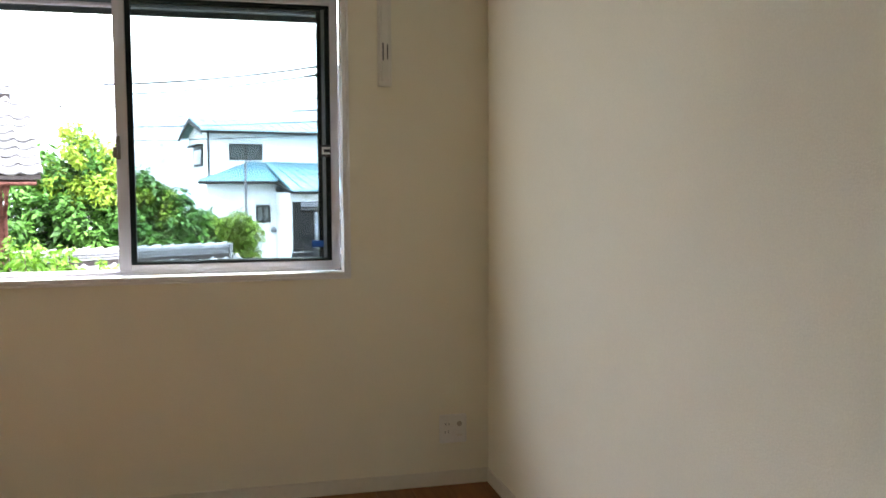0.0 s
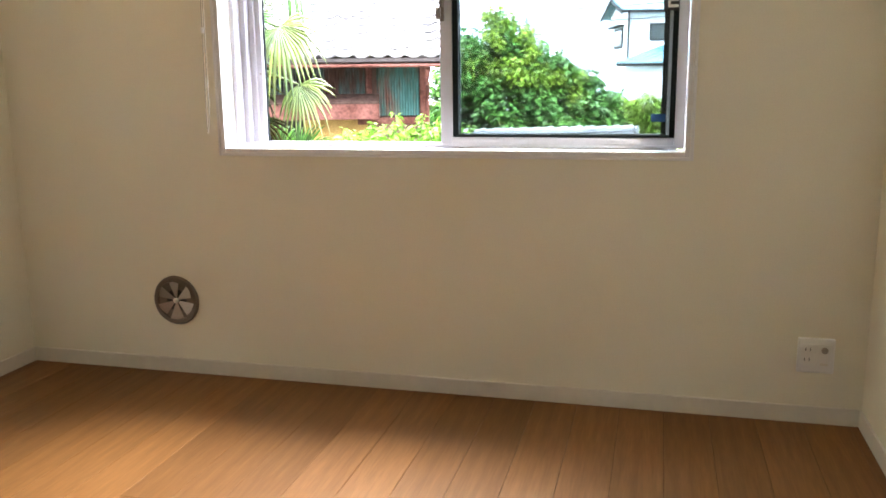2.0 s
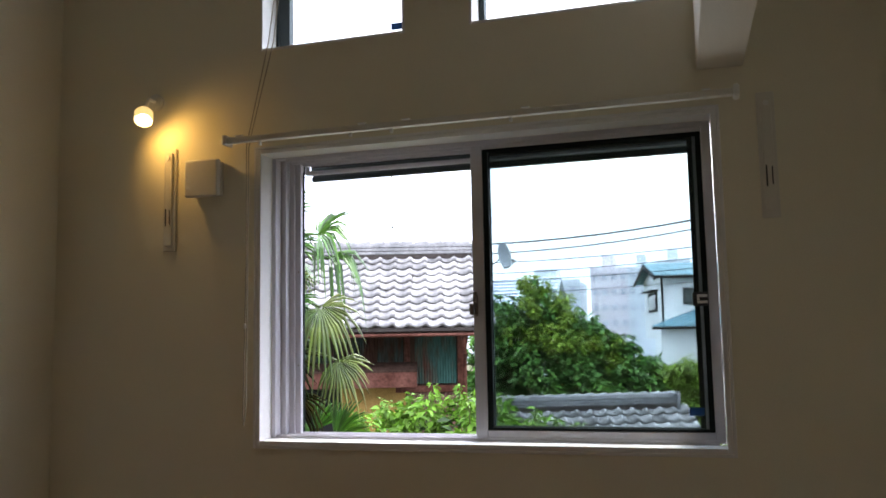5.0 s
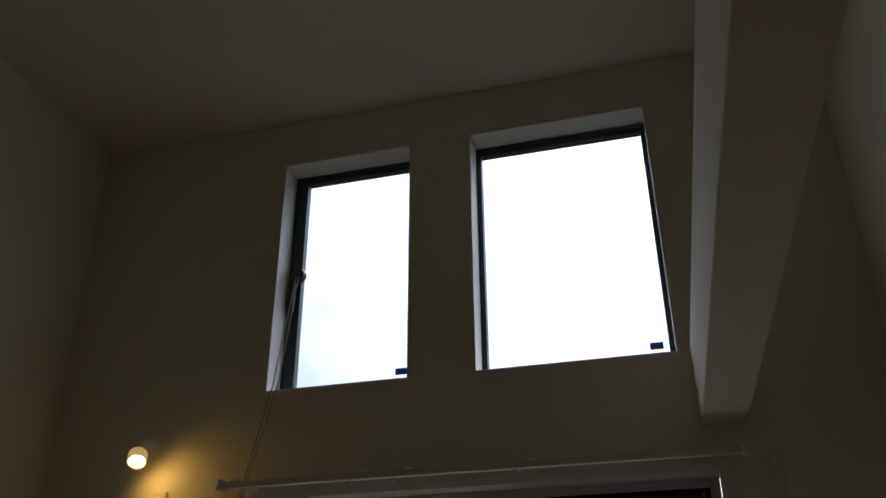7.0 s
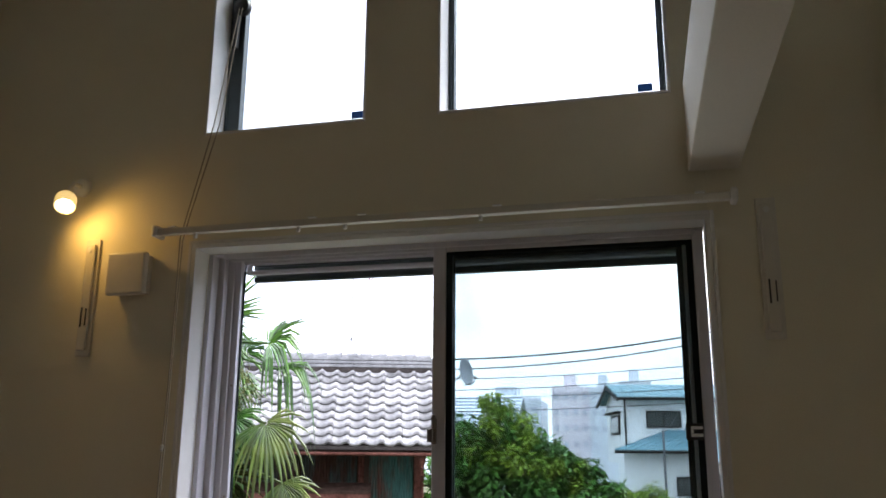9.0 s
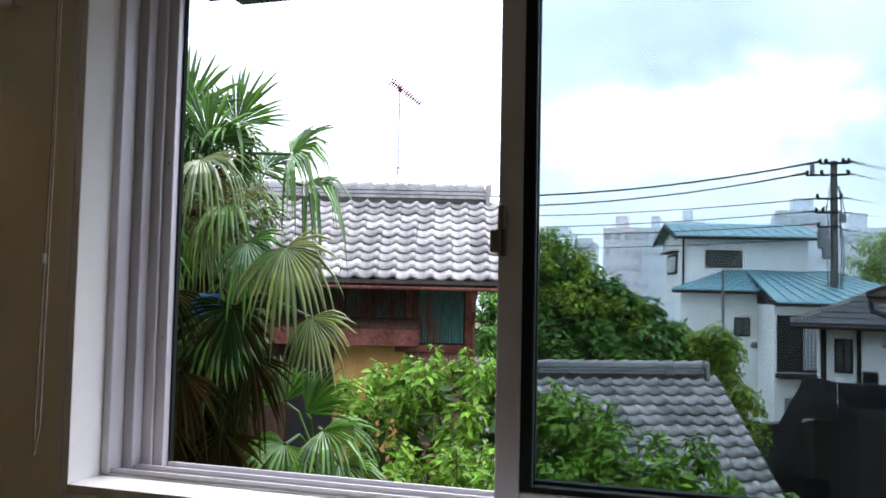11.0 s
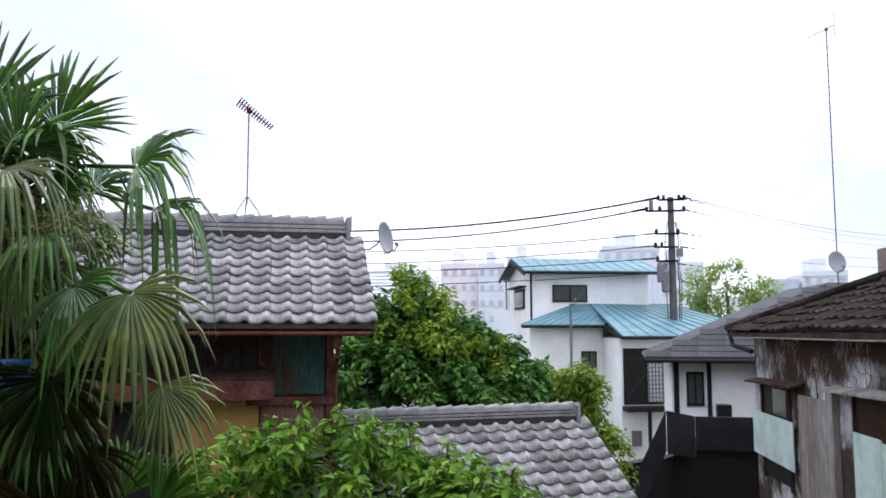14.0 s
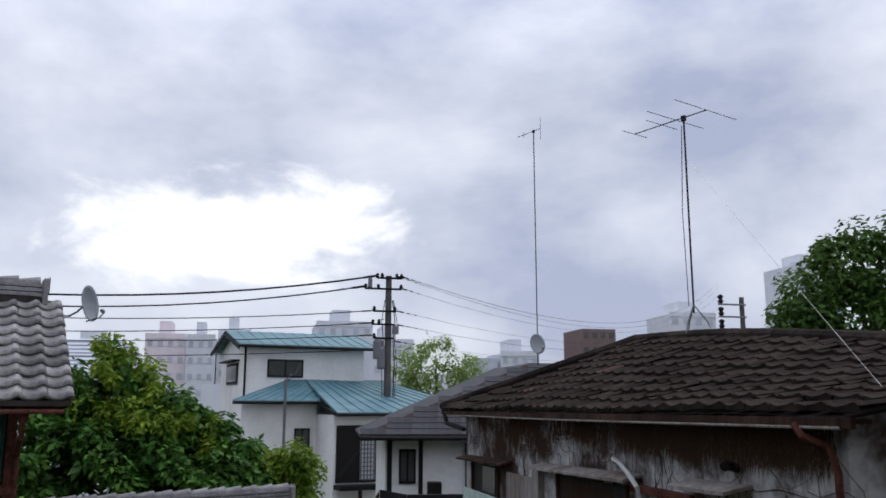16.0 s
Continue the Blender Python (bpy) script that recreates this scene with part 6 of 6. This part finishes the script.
# placed fronds: hub, aim, facing, radius, fingers, spread, droop, material
for i, (h, a, nr, rad, n, spd, dr, mt) in enumerate((
        ((-1.96, 3.40, 2.17), (0.16, -0.05, 1.0), (0.3, -1, 0.25), 0.52, 30, 190, 0.12, L_PALM),
        ((-2.28, 3.60, 2.40), (-0.05, 0.0, 1.0), (0.3, -1, 0.2), 0.70, 26, 140, 0.10, L_PALM),
        ((-1.98, 3.75, 2.36), (0.25, 0.1, 1.0), (0.2, -1, 0.3), 0.62, 26, 150, 0.12, L_PALM),
        ((-1.45, 3.55, 2.10), (0.85, -0.1, 0.45), (0.0, -0.8, 0.8), 0.56, 26, 190, 0.55, L_PALM),
        ((-1.90, 3.30, 1.70), (0.75, -0.25, -0.5), (0.3, -1.0, 0.7), 0.46, 20, 110, 0.9, L_PALM_OLD),
        ((-1.20, 3.05, 1.47), (0.55, -0.25, -0.7), (0.2, -1.0, 0.6), 0.52, 26, 200, 0.55, L_PALM_OLD),
        ((-1.48, 3.10, 1.50), (0.30, -0.2, -0.3), (0.1, -1.0, 0.5), 0.42, 22, 190, 0.5, L_PALM),
        ((-1.50, 3.00, 1.12), (0.05, -0.25, -0.9), (0.15, -1.0, 0.35), 0.50, 30, 230, 0.25, L_PALM),
        ((-2.12, 3.20, 1.50), (-0.3, -0.3, -0.8), (0.2, -1.0, 0.5), 0.46, 22, 150, 0.7, L_PALM),
        ((-1.77, 3.30, 1.04), (-0.1, -0.2, -1.0), (0.2, -1.0, 0.2), 0.52, 30, 230, 0.2, L_PALM),
        ((-1.38, 3.60, 1.90), (0.85, -0.1, 0.10), (0.0, -0.5, 1.0), 0.58, 20, 120, 1.1, L_PALM),
        ((-1.72, 2.95, 1.98), (0.55, -0.4, -0.3), (0.2, -0.8, 0.9), 0.50, 22, 150, 0.8, L_PALM_OLD),
        ((-2.35, 3.10, 1.95), (-0.4, -0.4, 0.2), (0.3, -0.9, 0.9), 0.55, 24, 190, 0.5, L_PALM),
        ((-2.60, 3.30, 1.75), (-0.8, -0.3, -0.1), (0.2, -0.9, 0.8), 0.55, 24, 190, 0.6, L_PALM),
        ((-2.55, 3.20, 1.20), (-0.6, -0.2, -0.8), (0.3, -1.0, 0.4), 0.55, 24, 180, 0.4, L_PALM),
        ((-2.30, 2.95, 0.80), (-0.2, -0.2, -1.0), (0.2, -1.0, 0.3), 0.55, 22, 170, 0.3, L_PALM_DEAD_SHADE),
        ((-1.90, 3.10, 0.72), (0.1, -0.2, -1.0), (0.1, -1.0, 0.2), 0.55, 22, 150, 0.3, L_PALM_DEAD_SHADE),
        ((-1.60, 3.40, 0.80), (0.25, -0.1, -1.0), (0.1, -1.0, 0.2), 0.50, 20, 150, 0.3, L_PALM_DEAD_SHADE),
        ((-2.25, 3.40, 0.45), (0.0, -0.2, -1.0), (0.1, -1.0, 0.2), 0.60, 22, 160, 0.3, L_PALM_DEAD_SHADE),
        ((-1.85, 3.50, 0.30), (0.2, -0.1, -1.0), (0.0, -1.0, 0.2), 0.55, 20, 160, 0.3, L_PALM_DEAD_SHADE),
        ((-2.60, 3.85, 2.20), (-0.5, 0.1, 0.9), (0.3, -1, 0.2), 0.55, 24, 170, 0.2, L_PALM),
        ((-2.75, 3.6, 2.0), (-0.9, -0.1, 0.4), (0.2, -0.8, 0.8), 0.55, 24, 190, 0.4, L_PALM),
        ((-2.0, 4.15, 2.1), (0.5, 0.6, 0.7), (0.1, -0.8, 0.8), 0.5, 22, 180, 0.4, L_PALM),
        ((-2.2, 3.35, 2.25), (0.0, -0.7, 0.8), (0.1, 0.7, 0.8), 0.42, 22, 170, 0.3, L_PALM),
        ((-1.75, 3.3, 1.75), (0.5, -0.5, -0.2), (0.2, -0.8, 0.8), 0.42, 22, 180, 0.7, L_PALM),
        ((-2.0, 3.1, 1.2), (0.0, -0.4, -0.8), (0.2, -1.0, 0.4), 0.5, 24, 190, 0.35, L_PALM),
        ((-2.15, 3.45, 1.95), (0.2, -0.3, 0.6), (0.2, -1.0, 0.4), 0.45, 24, 200, 0.4, L_PALM),
        ((-2.45, 3.55, 2.05), (-0.3, -0.2, 0.7), (0.2, -1.0, 0.4), 0.50, 24, 200, 0.3, L_PALM),
        ((-1.80, 3.55, 1.98), (0.4, -0.2, 0.3), (0.1, -1.0, 0.5), 0.42, 24, 200, 0.5, L_PALM),
        ((-2.45, 3.45, 1.55), (-0.4, -0.3, -0.4), (0.2, -1.0, 0.5), 0.50, 24, 200, 0.5, L_PALM),
        ((-2.20, 3.20, 1.65), (0.1, -0.5, -0.4), (0.2, -1.0, 0.6), 0.40, 22, 190, 0.6, L_PALM),
        ((-1.80, 3.60, 1.35), (0.3, -0.1, -0.6), (0.1, -1.0, 0.4), 0.45, 24, 200, 0.4, L_PALM),
        ((-2.55, 3.60, 0.70), (-0.3, -0.1, -0.9), (0.2, -1.0, 0.3), 0.60, 24, 180, 0.3, L_PALM_DEAD_SHADE),
        ((-1.35, 3.70, 1.05), (0.5, -0.1, -0.8), (0.1, -1.0, 0.4), 0.46, 22, 160, 0.4, L_PALM_OLD),
        ((-2.05, 3.70, 0.85), (0.1, -0.1, -1.0), (0.1, -1.0, 0.2), 0.60, 26, 170, 0.2, L_PALM_DEAD_SHADE))):
    # Low green fronds take the darkened colour too, as painted shade.
    mt = L_PALM_DEAD_SHADE if h[2] < 1.3 and mt is L_PALM and i != 9 else mt
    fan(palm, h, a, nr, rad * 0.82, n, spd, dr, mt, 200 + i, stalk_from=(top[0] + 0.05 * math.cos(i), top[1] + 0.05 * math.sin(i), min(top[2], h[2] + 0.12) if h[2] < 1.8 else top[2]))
kr = random.Random(77)
# Skirt under the crown; its dark fronds carry shade in their colour.
for i in range(60):
    a, z = kr.uniform(0, math.tau), kr.uniform(-0.9, 1.75)
    o = Vector((math.cos(a), math.sin(a), 0))
    h = Vector((PT.x, PT.y, z)) + o * kr.uniform(0.15, 0.42)
    fan(palm, h, o * kr.uniform(0.15, 0.5) + Vector((0, 0, -1)), o + Vector((0, 0, 0.3)), kr.uniform(0.34, 0.50), 20, kr.uniform(90, 160), 0.3, L_PALM_DEAD_SHADE if z < 1.45 or kr.random() < 0.4 else L_PALM, 400 + i)
for i in range(26):
    a, z = i * 2.4, kr.uniform(1.6, 2.35)
    o = Vector((math.cos(a), math.sin(a), 0))
    h = Vector((PT.x, PT.y, z)) + o * kr.uniform(0.12, 0.45)
    fan(palm, h, o + Vector((0, 0, kr.uniform(-0.3, 0.7))), Vector((0, 0, 1)) - o * 0.4, kr.uniform(0.30, 0.42), 24, 200, 0.5, L_PALM, 450 + i)
for i, (x, y, z) in enumerate(((-1.62, 3.30, 1.76), (-2.10, 3.30, 1.72), (-1.85, 3.35, 1.62))):
    tagged(leaf_mesh("flower_spray", [(x + pr.uniform(-0.16, 0.16), y + pr.uniform(-0.1, 0.1), z + pr.uniform(-0.12, 0.12), 0.09) for _ in range(12)], 60, 0.035, L_FLOWER, palm, 300 + i, 0.35, label="yellow-green flower sprays"), kind="stuff")
lp = thing("low_palm", "low dark green fan palm beside the shrub", "palm tree", (0, 0, 0))
part("trunk", lathe(((0.10, 0), (0.12, 1.6), (0.10, 3.05)), 12, pose(-1.50, 4.2, GZ)), M_FIBRE, lp)
for i, (h, a, nr, rad, n, spd, dr, mt) in enumerate((
        ((-1.45, 3.95, 0.45), (0.55, -0.1, 0.6), (0.4, -0.8, 0.4), 0.50, 20, 90, 0.2, L_PALM), ((-1.30, 3.90, 0.35), (0.8, -0.3, -0.1), (0.2, -0.6, 0.9), 0.48, 22, 170, 0.5, L_PALM),
        ((-1.55, 3.85, 0.25), (-0.2, -0.6, -0.2), (0.1, -0.8, 0.8), 0.50, 24, 200, 0.5, L_PALM), ((-1.15, 3.85, 0.15), (0.6, -0.5, -0.4), (0.2, -0.8, 0.8), 0.48, 22, 180, 0.6, L_PALM), ((-1.7, 4.1, 0.5), (-0.3, 0, 0.9), (0.2, -0.9, 0.3), 0.45, 22, 160, 0.3, L_PALM),
        ((-1.35, 3.7, 0.0), (0.1, -0.6, -0.5), (0.2, -0.8, 0.7), 0.48, 22, 180, 0.6, L_PALM))):
    fan(lp, h, a, nr, rad, n, spd, dr, mt, 260 + i, stalk_from=(-1.50, 4.2, 0.12))
sp2 = thing("spiky_grass", "tuft of long narrow green blades beside the shrub", "plant", (0.95, 4.55, 0))
part("stem", lathe(((0.06, GZ), (0.05, -0.75)), 10), M_BARK, sp2)
for i in range(3):
    fan(sp2, (0.06 * i - 0.06, 0, -0.85 + 0.05 * i), (0.1 * i - 0.1, -0.1, 1), (0.1 * i, -1, 0.2), 0.62, 14, 80, 0.15, L_PALM, 280 + i, name="blades")
tp = thing("plastic_sheet", "crumpled blue plastic sheet caught among the palm fronds", "tarp", (-1.80, 3.26, 1.17))
bm = bmesh.new()
bmesh.ops.create_grid(bm, x_segments=12, y_segments=10, size=0.12)
for v in bm.verts:
    v.co = Vector((v.co.x, -0.05 + 0.04 * noise.noise(Vector((v.co.x * 14, v.co.y * 14, 3))) - 0.6 * v.co.x ** 2, v.co.y * 0.75))
ext = bmesh.ops.extrude_face_region(bm, geom=list(bm.faces))
bmesh.ops.translate(bm, vec=(0, 0.01, 0), verts=[g for g in ext["geom"] if isinstance(g, bmesh.types.BMVert)])
part("sheet", bm, M_TARP, tp, smooth=True)


# ---- distant blocks of flats ----
def flats(x, y, w, d, h, floors, cols, mat, label, roofbox=True, balconies=False):
    f = thing("apartment_block", label, "building", (x, y, GZ), group="distant flats")
    part("wall", box(0, w, 0, d, 0, h), mat, f)
    if roofbox:
        part("roof_house", box(w * 0.3, w * 0.62, d * 0.2, d * 0.8, h, h + 2.6), mat, f)
        part("parapet", box(0, w, -0.15, -0.005, h - 0.4, h + 0.5), mat, f)
    fh = h / floors
    for k in range(floors):
        if k * fh + fh < 6:
            continue
        if balconies:
            part("balcony", box(-0.2, w + 0.2, -1.2, -0.01, k * fh + 0.1, k * fh + 1.15), M_FARWALL, f)
        for c in range(cols):
            cw = w / cols
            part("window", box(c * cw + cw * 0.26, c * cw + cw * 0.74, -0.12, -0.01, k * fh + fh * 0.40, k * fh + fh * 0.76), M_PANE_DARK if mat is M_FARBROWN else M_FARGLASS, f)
    return f


flats(57.6, 140, 6.4, 9, 18.2, 7, 4, M_FARBROWN, "distant brown-brick block of flats", roofbox=False)
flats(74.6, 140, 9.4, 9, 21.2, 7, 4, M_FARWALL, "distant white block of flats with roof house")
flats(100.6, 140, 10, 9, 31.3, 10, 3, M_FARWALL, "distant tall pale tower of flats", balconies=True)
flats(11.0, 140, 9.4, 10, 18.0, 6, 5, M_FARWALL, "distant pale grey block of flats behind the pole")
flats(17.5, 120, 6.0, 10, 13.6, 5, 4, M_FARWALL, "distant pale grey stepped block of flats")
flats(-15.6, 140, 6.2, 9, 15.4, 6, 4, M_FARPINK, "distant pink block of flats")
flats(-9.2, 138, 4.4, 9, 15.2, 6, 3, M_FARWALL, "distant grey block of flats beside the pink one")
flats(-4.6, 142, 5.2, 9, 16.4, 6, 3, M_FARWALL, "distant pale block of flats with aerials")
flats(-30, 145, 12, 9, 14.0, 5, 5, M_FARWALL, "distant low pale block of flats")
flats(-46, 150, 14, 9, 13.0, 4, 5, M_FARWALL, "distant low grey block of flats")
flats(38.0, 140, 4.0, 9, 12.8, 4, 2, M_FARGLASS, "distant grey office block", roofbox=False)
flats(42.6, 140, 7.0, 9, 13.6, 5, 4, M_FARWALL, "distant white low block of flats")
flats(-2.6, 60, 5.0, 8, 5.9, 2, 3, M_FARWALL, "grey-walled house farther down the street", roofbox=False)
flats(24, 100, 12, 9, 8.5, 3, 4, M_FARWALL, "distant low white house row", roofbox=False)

RB_H = thing("ribbed_roof_house", "pale grey house roof with fine level ribs beyond the tree", "house", (-9.6, 40.0, 0.35))
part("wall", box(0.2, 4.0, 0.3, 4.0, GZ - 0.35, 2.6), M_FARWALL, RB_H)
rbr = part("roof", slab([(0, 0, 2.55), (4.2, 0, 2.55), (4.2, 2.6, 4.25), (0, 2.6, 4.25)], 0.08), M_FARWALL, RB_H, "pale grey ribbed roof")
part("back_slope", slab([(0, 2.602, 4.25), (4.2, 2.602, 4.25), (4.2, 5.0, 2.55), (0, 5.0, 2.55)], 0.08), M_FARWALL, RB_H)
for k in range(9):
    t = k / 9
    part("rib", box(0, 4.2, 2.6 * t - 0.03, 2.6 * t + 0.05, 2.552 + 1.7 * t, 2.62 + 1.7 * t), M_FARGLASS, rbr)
